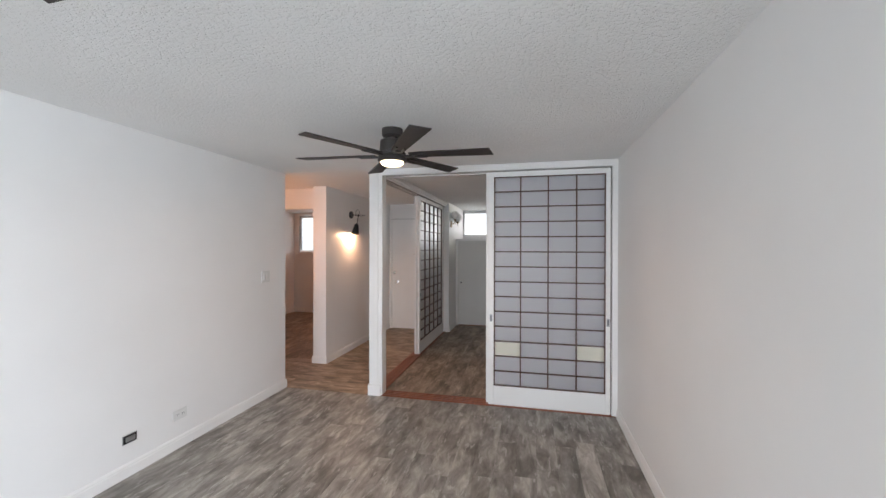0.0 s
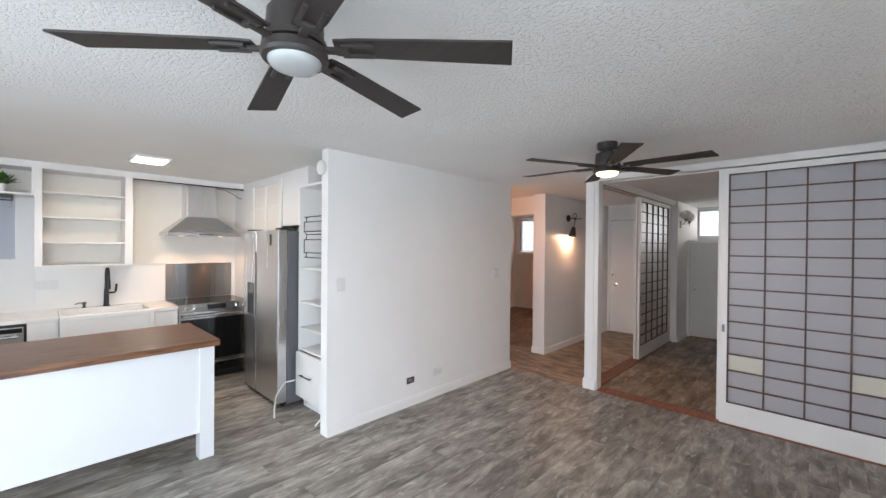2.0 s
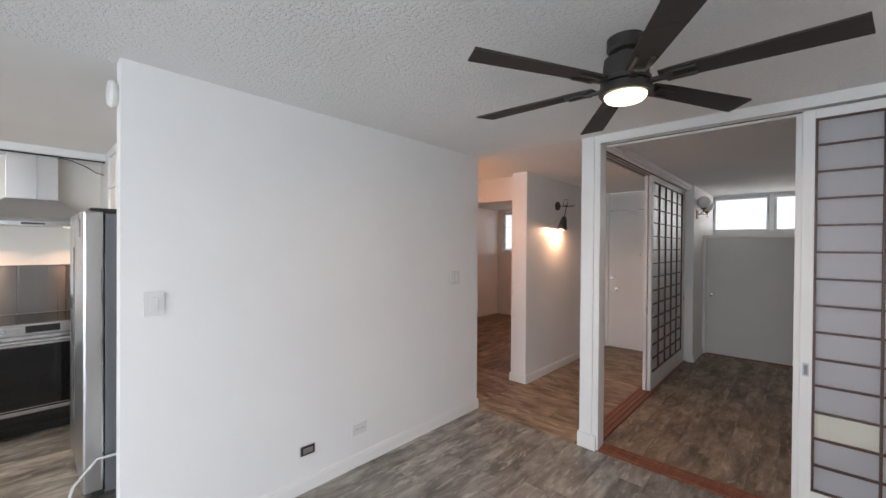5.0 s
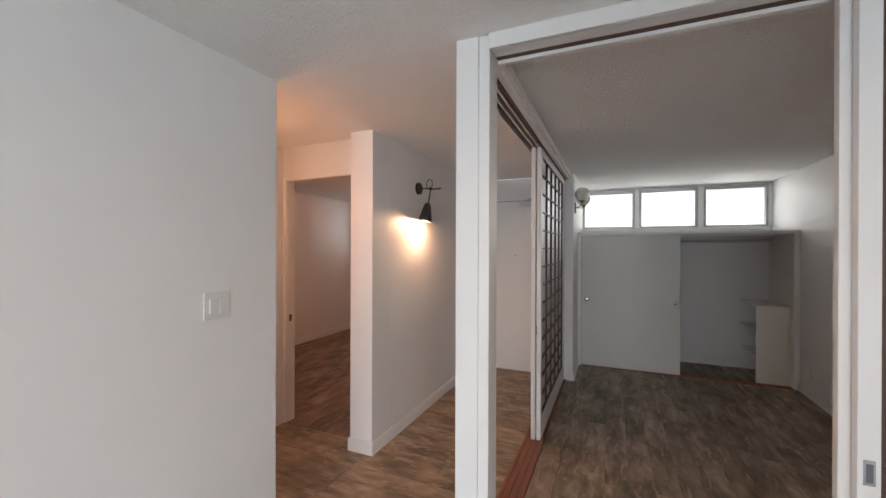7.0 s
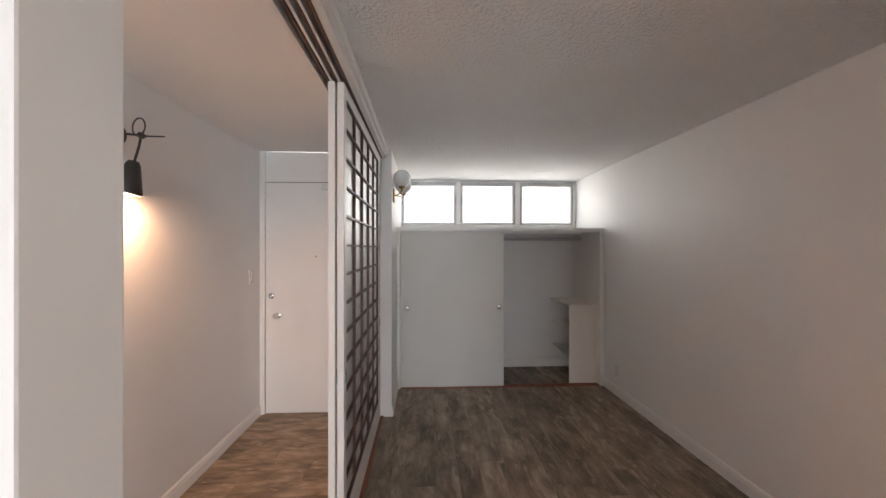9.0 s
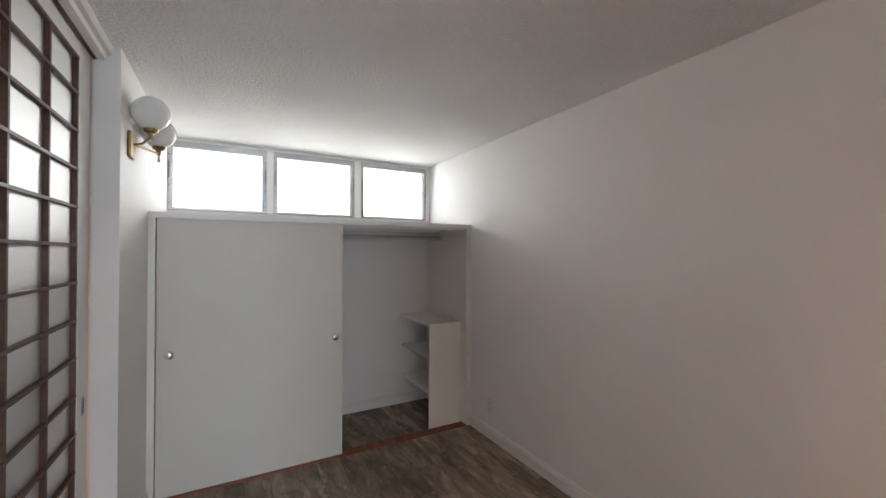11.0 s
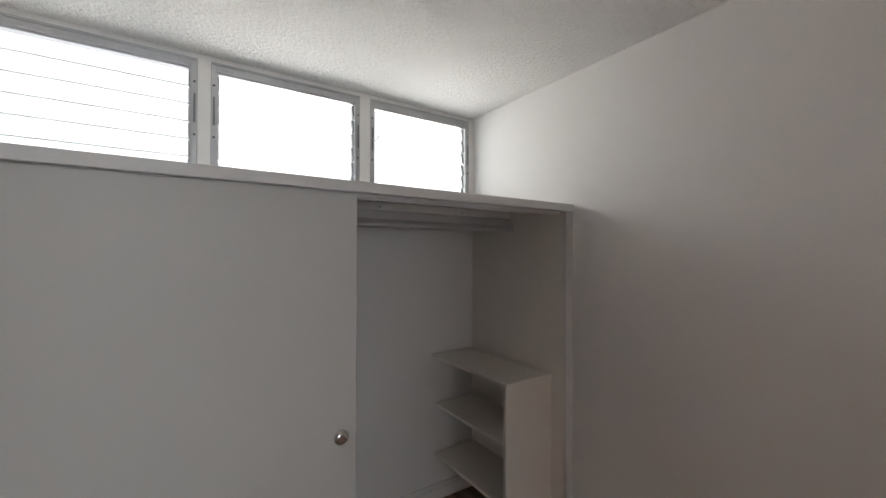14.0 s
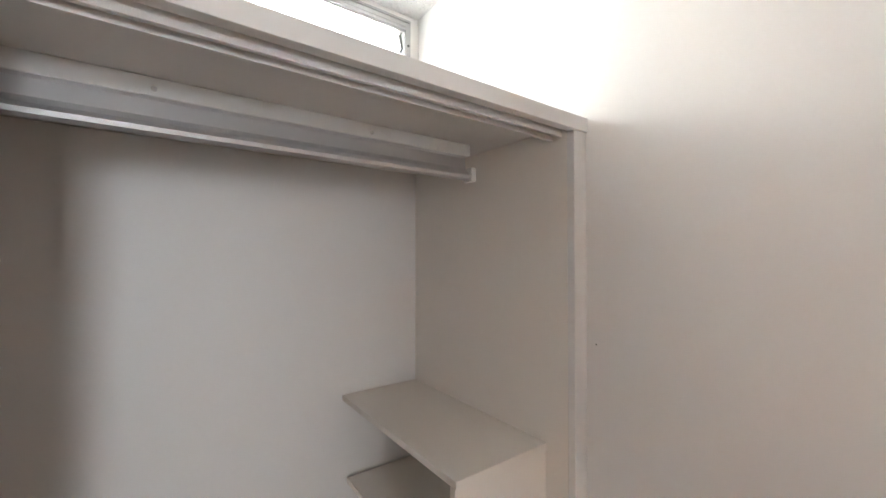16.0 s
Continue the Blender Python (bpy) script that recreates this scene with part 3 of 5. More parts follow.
profile = [(7.927, 1.7495), (7.927, 1.713), (7.931, 1.708), (7.928, 1.676), (7.921, 1.669), (7.911, 1.661), (7.907, 1.652), (7.910, 1.643), (7.919, 1.637), (7.929, 1.639), (7.936, 1.647), (7.937, 1.7495)]
part("rail", extrude_x(profile, -1.204, 0.918), M_RAIL, cr, "grey rolled metal channel")
part("end_socket", box(0.918, 0.936, 7.900, 7.940, 1.634, 1.676, bev=0.004), M_PLATE, cr, "white plastic end cap")
for sx in (-0.75, -0.3, 0.15, 0.6):
    part("screw", rod(bmesh.new(), (sx, 7.9212, 1.727), (sx, 7.9185, 1.727), 0.005, seg=10), M_CHROME, cr)


# ---- high louvre windows ----
def louvre_window(name, x0, x1, y, z0, z1, slats, label, lipped=False):
    """An aluminium louvre window: frame and overlapping tilted glass blades in clips."""
    w = thing(name, ((x0 + x1) / 2, y, z0), label, "window", "high windows", "structure")
    f = 0.024
    part("window_frame", box(x0, x0 + f, y - 0.045, y + 0.02, z0, z1, bev=0.002), M_ALU, w)
    part("window_frame", box(x1 - f, x1, y - 0.045, y + 0.02, z0, z1, bev=0.002), M_ALU, w)
    part("window_frame", box(x0 + f, x1 - f, y - 0.045, y + 0.02, z1 - 0.044, z1, bev=0.002), M_ALU, w)
    part("window_frame", box(x0 + f, x1 - f, y - 0.045, y + 0.02, z0, z0 + 0.02, bev=0.002), M_ALU, w)
    part("glazing_bead", box(x0 + 0.006, x1 - 0.006, y - 0.052, y - 0.0455, z1 - 0.013, z1 - 0.004, bev=0.001), M_ALU, w)
    part("glazing_bead", box(x0 + f, x1 - f, y - 0.0485, y - 0.0455, z1 - 0.032, z1 - 0.026, bev=0.001), M_ALU, w)
    part("glazing_bead", box(x0 + f, x1 - f, y - 0.038, y - 0.026, z1 - 0.052, z1 - 0.0445, bev=0.001), M_ALU, w)
    for cx in (x0 + f, x1 - f - 0.005):
        part("glazing_bead", box(cx, cx + 0.005, y - 0.040, y - 0.028, z0 + 0.021, z1 - 0.0525, bev=0.001), M_ALU, w)
    pitch = (z1 - z0 - 0.064) / slats
    for i in range(slats):
        z = z0 + 0.02 + (i + 0.5) * pitch
        bm = box(x0 + f, x1 - f, y - 0.003, y + 0.003, z - pitch * 0.54, z + pitch * 0.54)
        bmesh.ops.rotate(bm, verts=bm.verts, cent=(0, y, z), matrix=Matrix.Rotation(radians(-14), 3, "X"))
        pn = part("pane", bm, M_GLASS, w)
        pn.visible_shadow = False
        if lipped:
            part("pane_edge", box(x0 + f, x1 - f, y - 0.024, y - 0.018, z - pitch * 0.535, z - pitch * 0.535 + 0.0045), M_EDGE, w, "ground glass edge")
        for cx in (x0 + f, x1 - f - 0.012):
            c2 = box(cx, cx + 0.012, y - 0.014, y + 0.010, z - pitch * 0.5, z + pitch * 0.42, bev=0.002)
            bmesh.ops.rotate(c2, verts=c2.verts, cent=(0, y, z), matrix=Matrix.Rotation(radians(-18), 3, "X"))
            part("clip", c2, M_ALU, w)
    for cx in (x0 + f * 0.5, x1 - f * 0.5):
        for zz in (0.1, 0.36, 0.8):
            part("screw", rod(bmesh.new(), (cx, y - 0.044, z0 + (z1 - z0) * zz), (cx, y - 0.0475, z0 + (z1 - z0) * zz), 0.005, seg=10), M_HOLE, w)
        part("link_bar", box(cx - 0.004, cx + 0.004, y - 0.053, y - 0.045, z0 + (z1 - z0) * 0.46, z0 + (z1 - z0) * 0.70, bev=0.0015), M_DARKST, w)
    return w


for n, (a, b) in enumerate(((BX + 0.001, -0.529), (-0.476, 0.252), (0.316, 1.026))):
    w = louvre_window("window_%d" % (n + 1), a, b, 8.475, 1.862, 2.413, 6, "aluminium louvre window with white daylight behind", n == 0)
    if n == 2:
        part("lever", tube(bmesh.new(), [(0.328, 8.43, 2.17), (0.328, 8.40, 2.16), (0.346, 8.39, 2.18), (0.353, 8.385, 2.205)], 0.004), M_ALU, w)
structure("trim_mullions", [(-0.529, -0.476, 8.433, 8.48, 1.862, 2.413), (0.252, 0.316, 8.433, 8.48, 1.862, 2.413), (1.026, RW - 0.001, 8.433, 8.48, 1.862, 2.413)], M_TRIM, "white posts between the high windows", "trim", 0.002)

# ---- front door ----
fd = thing("door_1", (-1.96, EY, 0), "closed plain white front door with fixed panel above", "door", kind="structure")
part("frame", box(HX + 0.001, -2.428, EY - 0.014, EY + 0.06, 0, H, bev=0.003), M_TRIM, fd)
part("frame", box(-1.49, -1.44, EY - 0.014, EY + 0.06, 0, H, bev=0.003), M_TRIM, fd)
part("top_panel", box(-2.428, -1.49, EY + 0.006, EY + 0.05, 2.160, H, bev=0.002), M_DOOR, fd)
leaf = part("leaf", box(-2.425, -1.493, EY + 0.004, EY + 0.046, 0.006, 2.154, bev=0.002), M_DOOR, fd)
kn = lathe(bmesh.new(), (-2.315, EY + 0.004, 0.918), [(0.034, 0.0), (0.034, -0.008), (0.014, -0.014), (0.012, -0.035), (0.024, -0.045), (0.028, -0.060), (0.020, -0.070), (0.0, -0.072)], 24, "y")
part("knob", kn, M_CHROME, leaf, "round metal door knob", True)
db = lathe(bmesh.new(), (-2.372, EY + 0.004, 1.098), [(0.026, 0.0), (0.026, -0.010), (0.020, -0.014), (0.0, -0.014)], 24, "y")
part("deadbolt", db, M_CHROME, leaf, "", True)
part("deadbolt_turn", box(-2.377, -2.367, EY - 0.030, EY - 0.008, 1.083, 1.113, bev=0.002), M_CHROME, leaf)
part("peephole", lathe(bmesh.new(), (-1.962, EY + 0.004, 1.466), [(0.008, 0.0), (0.008, -0.003), (0.0, -0.003)], 14, "y"), M_BRASS, leaf)
dc = thing("door_closer", (-1.76, 6.95, 2.11), "white metal door closer with folded arm", "door closer")
part("closer_body", box(-1.90, -1.63, 6.975, EY + 0.003, 2.085, 2.14, bev=0.008), M_PLATE, dc)
part("closer_arm", tube(bmesh.new(), [(-1.80, 6.995, 2.138), (-1.80, 6.995, 2.165), (-1.70, 6.93, 2.170), (-1.56, 7.012, 2.180)], 0.008), M_ALU, dc)
structure("trim_transom_seam", [(-2.428, -1.49, EY + 0.012, EY + 0.05, 2.154, 2.160)], M_HOLE, "dark gap above the front door", "trim")


# ---- ceiling fans ----
def ceiling_fan(x, y, phase, lit, label):
    f = thing("ceiling_fan", (x, y, H), label, "ceiling fan", "living room fans")
    part("canopy", lathe(bmesh.new(), (x, y, 0), [(0.074, H), (0.074, H - 0.042), (0.066, H - 0.052), (0.04, H - 0.056)], 40), M_FAN, f, "", True)
    part("neck", lathe(bmesh.new(), (x, y, 0), [(0.038, H - 0.054), (0.038, H - 0.075), (0.07, H - 0.080)], 32), M_FAN, f, "", True)
    part("motor_housing", lathe(bmesh.new(), (x, y, 0), [(0.070, H - 0.078), (0.084, H - 0.084), (0.088, H - 0.13), (0.088, H - 0.165), (0.097, H - 0.17), (0.097, H - 0.185), (0.06, H - 0.19)], 44), M_FAN, f, "", True)
    part("light_ring", lathe(bmesh.new(), (x, y, 0), [(0.080, H - 0.186), (0.100, H - 0.196), (0.104, H - 0.222), (0.098, H - 0.232), (0.082, H - 0.233)], 48), M_FAN, f, "", True)
    part("diffuser", lathe(bmesh.new(), (x, y, 0), [(0.082, H - 0.230), (0.081, H - 0.240), (0.072, H - 0.252), (0.046, H - 0.260), (0.0, H - 0.263)], 48), M_FANLIT if lit else M_FROST, f, "glowing warm diffuser" if lit else "frosted white diffuser, off", True)
    for k in range(6):
        a = radians(phase + 60 * k)
        m = Matrix.Translation((x, y, H - 0.184)) @ Matrix.Rotation(a, 4, "Z") @ Matrix.Rotation(radians(-7), 4, "X")
        bm = bmesh.new()
        out = [(0.125, -0.038), (0.20, -0.046), (0.685, -0.064), (0.71, 0.058), (0.20, 0.046), (0.125, 0.038)]
        top = [bm.verts.new((u, v, 0.0035)) for u, v in out]
        bot = [bm.verts.new((u, v, -0.0035)) for u, v in out]
        bm.faces.new(top)
        bm.faces.new(list(reversed(bot)))
        for i in range(len(out)):
            j = (i + 1) % len(out)
            bm.faces.new((top[i], bot[i], bot[j], top[j]))
        bmesh.ops.transform(bm, matrix=m, verts=bm.verts)
        bl = part("blade", bm, M_BLADE, f)
        arm = bmesh.new()
        bx(arm, 0.085, 0.17, -0.012, 0.012, -0.018, -0.004, bev=0.002)
        bx(arm, 0.15, 0.25, -0.034, -0.020, -0.014, -0.0036, bev=0.002)
        bx(arm, 0.15, 0.25, 0.020, 0.034, -0.014, -0.0036, bev=0.002)
        bx(arm, 0.148, 0.172, -0.034, 0.034, -0.015, -0.0037, bev=0.002)
        bmesh.ops.transform(arm, matrix=m, verts=arm.verts)
        part("blade_arm", arm, M_FAN, bl)
    return f


ceiling_fan(-0.700, -0.172, 47, False, "dark bronze six-blade ceiling fan, lamp off")
ceiling_fan(-0.688, 2.338, 3, True, "dark bronze six-blade ceiling fan with lit lamp")


# ---- wall fittings ----
def wall_plate(name, y, z, wide, label, category, rockers=1, wall_x=LW, side=1, tall=0.12):
    """A switch or outlet plate on a wall that faces along x."""
    p = thing(name, (wall_x, y, z - 0.06), label, category)
    t = 0.008 * side
    part("plate", box(wall_x, wall_x + t, y - wide / 2, y + wide / 2, z - tall / 2, z + tall / 2, bev=0.002), M_PLATE, p)
    for k in range(rockers):
        c = y + (k - (rockers - 1) / 2) * 0.046
        if category == "outlet":
            for dz in ((-0.026, 0.026) if tall > wide else (0.0,)):
                f = part("socket", box(wall_x + t, wall_x + t * 1.5, c - 0.016, c + 0.016, z + dz - 0.015, z + dz + 0.015, bev=0.001), M_PLATE, p)
                for dy in (-0.006, 0.006):
                    part("slot", box(wall_x + t * 1.5, wall_x + t * 1.62, c + dy - 0.0012, c + dy + 0.0012, z + dz - 0.003, z + dz + 0.007), M_HOLE, f)
        else:
            part("rocker", box(wall_x + t, wall_x + t * 1.8, c - 0.016, c + 0.016, z - 0.033, z + 0.033, bev=0.0015), M_PLATE, p)
    return p


wall_plate("light_switch", 1.078, 1.285, 0.085, "white rocker switch plate at the wall's end", "switch")
wall_plate("light_switch", 3.318, 1.290, 0.125, "white double rocker switch plate", "switch", 2)
wall_plate("wall_outlet", 2.286, 0.265, 0.125, "white outlet plate low on the wall", "outlet", 2, LW, 1, 0.078)
wall_plate("wall_outlet", 7.316, 0.264, 0.075, "white outlet plate low on the bedroom wall", "outlet", 1, RW, -1)
wall_plate("light_switch", 6.833, 1.293, 0.075, "white switch plate near the front door", "switch", 1, HX)
ob = thing("outlet_box", (LW, 1.889, 0.21), "uncovered outlet with dark metal box", "outlet")
part("box_rim", box(LW - 0.001, LW + 0.003, 1.838, 1.940, 0.228, 0.292, bev=0.001), M_ALU, ob)
part("cavity", box(LW + 0.003, LW + 0.0045, 1.843, 1.935, 0.233, 0.287), M_HOLE, ob)
part("receptacle", box(LW + 0.0045, LW + 0.012, 1.856, 1.922, 0.243, 0.277, bev=0.003), M_ALU, ob)
solid("nail_hole", rod(bmesh.new(), (RW - 0.0012, 7.585, 1.182), (RW + 0.002, 7.585, 1.182), 0.002, seg=10), M_DARKST, "small dark nail hole in the white wall", "nail hole")
det = thing("smoke_detector", (-2.535, 0.95, 2.23), "round white smoke detector on the wall's end", "smoke detector")
part("base", lathe(bmesh.new(), (-2.545, 0.95, 2.285), [(0.052, 0.0), (0.052, -0.012), (0.0, -0.012)], 32, "y"), M_PLATE, det, "", True)
part("cover", lathe(bmesh.new(), (-2.545, 0.95, 2.285), [(0.062, -0.012), (0.064, -0.024), (0.056, -0.036), (0.030, -0.040), (0.0, -0.040)], 32, "y"), M_PLATE, det, "", True)
ch = thing("door_chime", (LX, 4.36, 2.17), "cream plastic door chime box high on the lobby wall", "door chime")
part("chime_case", box(LX, LX + 0.03, 4.28, 4.44, 2.17, 2.36, bev=0.006), M_WALL, ch)
part("chime_grille", box(LX + 0.03, LX + 0.033, 4.31, 4.41, 2.19, 2.25, bev=0.001), M_CABIN, ch)

# Fixture out of view, added to give the lobby's warm light a source.
lw = thing("lobby_wall_lamp", (-3.02, PY, 1.93), "unseen wall lamp added as source of the warm lobby light", "wall lamp")
part("wall_plate", lathe(bmesh.new(), (-3.02, PY, 1.95), [(0.05, -0.001), (0.05, 0.014), (0.0, 0.016)], 28, "y"), M_CHROME, lw, "", True)
part("arm", tube(bmesh.new(), [(-3.02, PY + 0.01, 1.95), (-3.02, PY + 0.07, 1.95), (-3.02, PY + 0.10, 1.98)], 0.007), M_CHROME, lw)
part("socket", rod(bmesh.new(), (-3.02, PY + 0.10, 1.97), (-3.02, PY + 0.10, 2.03), 0.02, 0.024), M_CHROME, lw)
part("bulb", lathe(bmesh.new(), (-3.02, PY + 0.10, 2.06), [(0.012, -0.03), (0.03, 0.0), (0.034, 0.03), (0.022, 0.06), (0.0, 0.066)], 20), M_BULB, lw, "glowing bulb", True)

# Dome at a hidden spot, added as source of the back room's warm light.
cl = thing("ceiling_light", (-3.15, 6.6, H), "unseen dome light added for the warm light in the back room", "ceiling light")
part("base", lathe(bmesh.new(), (-3.15, 6.6, 0), [(0.14, H), (0.14, H - 0.02), (0.0, H - 0.021)], 32), M_PLATE, cl, "", True)
part("dome", lathe(bmesh.new(), (-3.15, 6.6, 0), [(0.13, H - 0.021), (0.12, H - 0.045), (0.08, H - 0.065), (0.0, H - 0.072)], 32), M_FANLIT, cl, "glowing dome", True)

# ---- sconce in the hall ----
sc = thing("wall_sconce", (HX, 5.34, 2.13), "black adjustable wall sconce with lit cone shade", "wall lamp")
part("wall_plate", lathe(bmesh.new(), (HX, 5.318, 2.103), [(0.055, 0.0), (0.055, 0.018), (0.050, 0.024), (0.0, 0.024)], 32, "x"), M_BLACK, sc, "", True)
part("arm", tube(bmesh.new(), [(HX + 0.02, 5.318, 2.103), (HX + 0.07, 5.32, 2.100), (HX + 0.125, 5.325, 2.096)], 0.006), M_BLACK, sc)
part("knuckle", rod(bmesh.new(), (HX + 0.125, 5.312, 2.096), (HX + 0.125, 5.338, 2.096), 0.014, seg=16), M_BLACK, sc)
kx, ky, kz = HX + 0.125, 5.325, 2.096
turn = [k * 2 * math.pi / 20 for k in range(21)]
part("cord", tube(bmesh.new(), [(kx - 0.012 + 0.030 * math.cos(a), ky + 0.006 * math.sin(a), kz + 0.042 + 0.046 * math.sin(a)) for a in turn], 0.0036, 6), M_BLACK, sc, "black fabric cord loop")
part("cord", tube(bmesh.new(), [(kx + 0.046 + 0.058 * math.cos(a), ky + 0.045 * math.sin(a), kz - 0.004 + 0.012 * math.sin(a)) for a in turn], 0.0036, 6), M_BLACK, sc, "black fabric cord loop")
part("stem", tube(bmesh.new(), [(kx, ky, kz), (HX + 0.121, 5.312, 2.03), (HX + 0.116, 5.288, 1.950)], 0.006), M_BLACK, sc)
m = look((HX + 0.094, 5.275, 1.797), (HX + 0.116, 5.287, 1.962))
shade = lathe(bmesh.new(), (0, 0, 0), [(0.058, 0.0), (0.060, -0.012), (0.044, -0.085), (0.032, -0.145), (0.022, -0.165), (0.0, -0.168), (0.0, -0.160), (0.030, -0.142), (0.041, -0.085), (0.056, -0.012), (0.055, 0.0), (0.058, 0.0)], 36, "z", False)
bmesh.ops.transform(shade, matrix=m, verts=shade.verts)
part("shade", shade, M_BLACK, sc, "black metal cone shade", True)
bulb = lathe(bmesh.new(), (HX + 0.099, 5.278, 1.842), [(0.0, -0.024), (0.017, -0.018), (0.023, 0.0), (0.016, 0.02), (0.01, 0.045), (0.0, 0.046)], 20)
part("bulb", bulb, M_BULB, sc, "glowing bulb", True)

# ---- twin globe lamp in the bedroom ----
gl = thing("globe_lamp", (BX, 7.22, 2.04), "brass wall lamp with two opal glass globes, off", "wall lamp")
part("wall_plate", box(BX, BX + 0.016, 7.05, 7.15, 1.985, 2.11, bev=0.006), M_BRASS, gl)
for gx, gy, gz in ((-1.165, 7.10, 2.215), (-1.165, 7.347, 2.185)):
    part("arm", tube(bmesh.new(), [(BX + 0.014, 7.10, 2.05), (BX + 0.05, 7.10 + (gy - 7.1) * 0.5, 2.06), (gx, gy, gz - 0.115)], 0.006), M_BRASS, gl)
    cup = lathe(bmesh.new(), (gx, gy, gz), [(0.008, -0.125), (0.012, -0.100), (0.028, -0.093), (0.033, -0.078), (0.0, -0.078)], 24)
    part("cup", cup, M_BRASS, gl, "brass globe holder", True)
    part("finial", lathe(bmesh.new(), (gx, gy, gz), [(0.0, -0.165), (0.009, -0.162), (0.005, -0.126), (0.0, -0.1255)], 12), M_CHROME, gl, "", True)
    part("globe", lathe(bmesh.new(), (gx, gy, gz), [(0.083 * math.sin(a), -0.082 * math.cos(a)) for a in [math.pi * (0.12 + 0.88 * k / 18) for k in range(19)]], 36), M_OPAL, gl, "white opal glass globe", True)

# ---- back room doorway and window ----
dd = thing("door_2", (-3.09, LY, 0), "white cased doorway of the back room, door open out of view", "doorway", kind="structure")
part("casing", box(-3.509, -3.478, LY - 0.012, LY - 0.001, 0, 2.20, bev=0.002), M_TRIM, dd)
part("casing", box(-3.478, -2.735, LY - 0.012, LY - 0.001, 2.150, 2.20, bev=0.002), M_TRIM, dd)
part("jamb", box(-3.492, -3.476, LY, LY + 0.1, 0, 2.162, bev=0.002), M_TRIM, dd)
part("jamb", box(-2.755, -2.735, LY, LY + 0.1, 0, 2.162, bev=0.002), M_TRIM, dd)
part("head_jamb", box(-3.476, -2.755, LY, LY + 0.1, 2.146, 2.162, bev=0.002), M_TRIM, dd)
part("strike_plate", box(-3.4763, -3.4735, LY + 0.03, LY + 0.06, 0.895, 0.955, bev=0.0008), M_BRASS, dd)
w4 = louvre_window("window_4", -5.32, -4.63, RY + 0.05, 1.51, 2.37, 8, "white-framed louvre window of the back room")
part("casing", box(-5.40, -5.325, RY - 0.018, RY - 0.001, 1.44, 2.43, bev=0.003), M_TRIM, w4)
part("casing", box(-4.625, -4.55, RY - 0.018, RY - 0.001, 1.44, 2.43, bev=0.003), M_TRIM, w4)
part("window_sill", box(-5.42, -4.53, RY - 0.05, RY - 0.001, 1.415, 1.44, bev=0.003), M_TRIM, w4)
part("casing", box(-5.325, -4.625, RY - 0.018, RY - 0.001, 2.375, 2.43, bev=0.003), M_TRIM, w4)

# ---- wide window door behind the start of the walk ----
wl = thing("window_5", (-0.7, FY - 0.05, 0), "wide aluminium sliding glass door to daylight", "window", kind="structure")
for x0, x1 in ((-2.25, -0.70), (-0.70, 0.85)):
    part("window_frame", box(x0, x0 + 0.05, FY - 0.08, FY - 0.03, 0, 2.25, bev=0.003), M_ALU, wl)
    part("window_frame", box(x1 - 0.05, x1, FY - 0.08, FY - 0.03, 0, 2.25, bev=0.003), M_ALU, wl)
    part("window_frame", box(x0 + 0.05, x1 - 0.05, FY - 0.08, FY - 0.03, 2.19, 2.25, bev=0.003), M_ALU, wl)
    part("window_frame", box(x0 + 0.05, x1 - 0.05, FY - 0.08, FY - 0.03, 0.0, 0.07, bev=0.003), M_ALU, wl)
    pn = part("pane", box(x0 + 0.05, x1 - 0.05, FY - 0.058, FY - 0.052, 0.07, 2.19), M_CLEAR, wl)
    pn.visible_shadow = False

ws = thing("window_7", (RW + 0.07, -1.55, 0), "wide aluminium sliding glass door in the long wall", "window", kind="structure")
for y0, y1 in ((-2.75, -1.55), (-1.55, -0.35)):
    part("window_frame", box(RW + 0.05, RW + 0.1, y0, y0 + 0.05, 0, 2.2, bev=0.003), M_ALU, ws)
    part("window_frame", box(RW + 0.05, RW + 0.1, y1 - 0.05, y1, 0, 2.2, bev=0.003), M_ALU, ws)
    part("window_frame", box(RW + 0.05, RW + 0.1, y0 + 0.05, y1 - 0.05, 2.14, 2.2, bev=0.003), M_ALU, ws)
    part("window_frame", box(RW + 0.05, RW + 0.1, y0 + 0.05, y1 - 0.05, 0.0, 0.07, bev=0.003), M_ALU, ws)
    pn = part("pane", box(RW + 0.072, RW + 0.078, y0 + 0.05, y1 - 0.05, 0.07, 2.14), M_CLEAR, ws)
    pn.visible_shadow = False

# ---- kitchen ----
# island
isl = thing("kitchen_island", (-3.28, -0.6, 0), "white panelled kitchen island on square legs", "kitchen island")
part("front_panel", box(-2.878, -2.846, -1.45, 0.105, 0.20, 0.848, bev=0.002), M_ISLAND, isl)
part("end_panel", box(-3.56, -2.878, 0.160, 0.180, 0.20, 0.848, bev=0.002), M_ISLAND, isl)
part("body", box(-3.56, -2.879, -1.45, 0.159, 0.20, 0.846), M_CABIN, isl)
for lx, ly in ((-2.930, 0.105), (-2.930, -1.55), (-3.655, 0.105), (-3.655, -1.55)):
    part("leg", box(lx, lx + 0.102, ly, ly + 0.097, 0.0, 0.8485, bev=0.003), M_ISLAND, isl)
wt = thing("butcher_block_top", (-3.24, -0.6, 0.85), "oiled walnut butcher block top on the island", "worktop")
edges = [-3.69 + k * 0.0809 for k in range(12)]
for a, b in zip(edges, edges[1:]):
    part("stave", box(a + 0.0002, b - 0.0002, -1.58, 0.233, 0.849, 0.895, bev=0.0018), M_BUTCHER, wt)


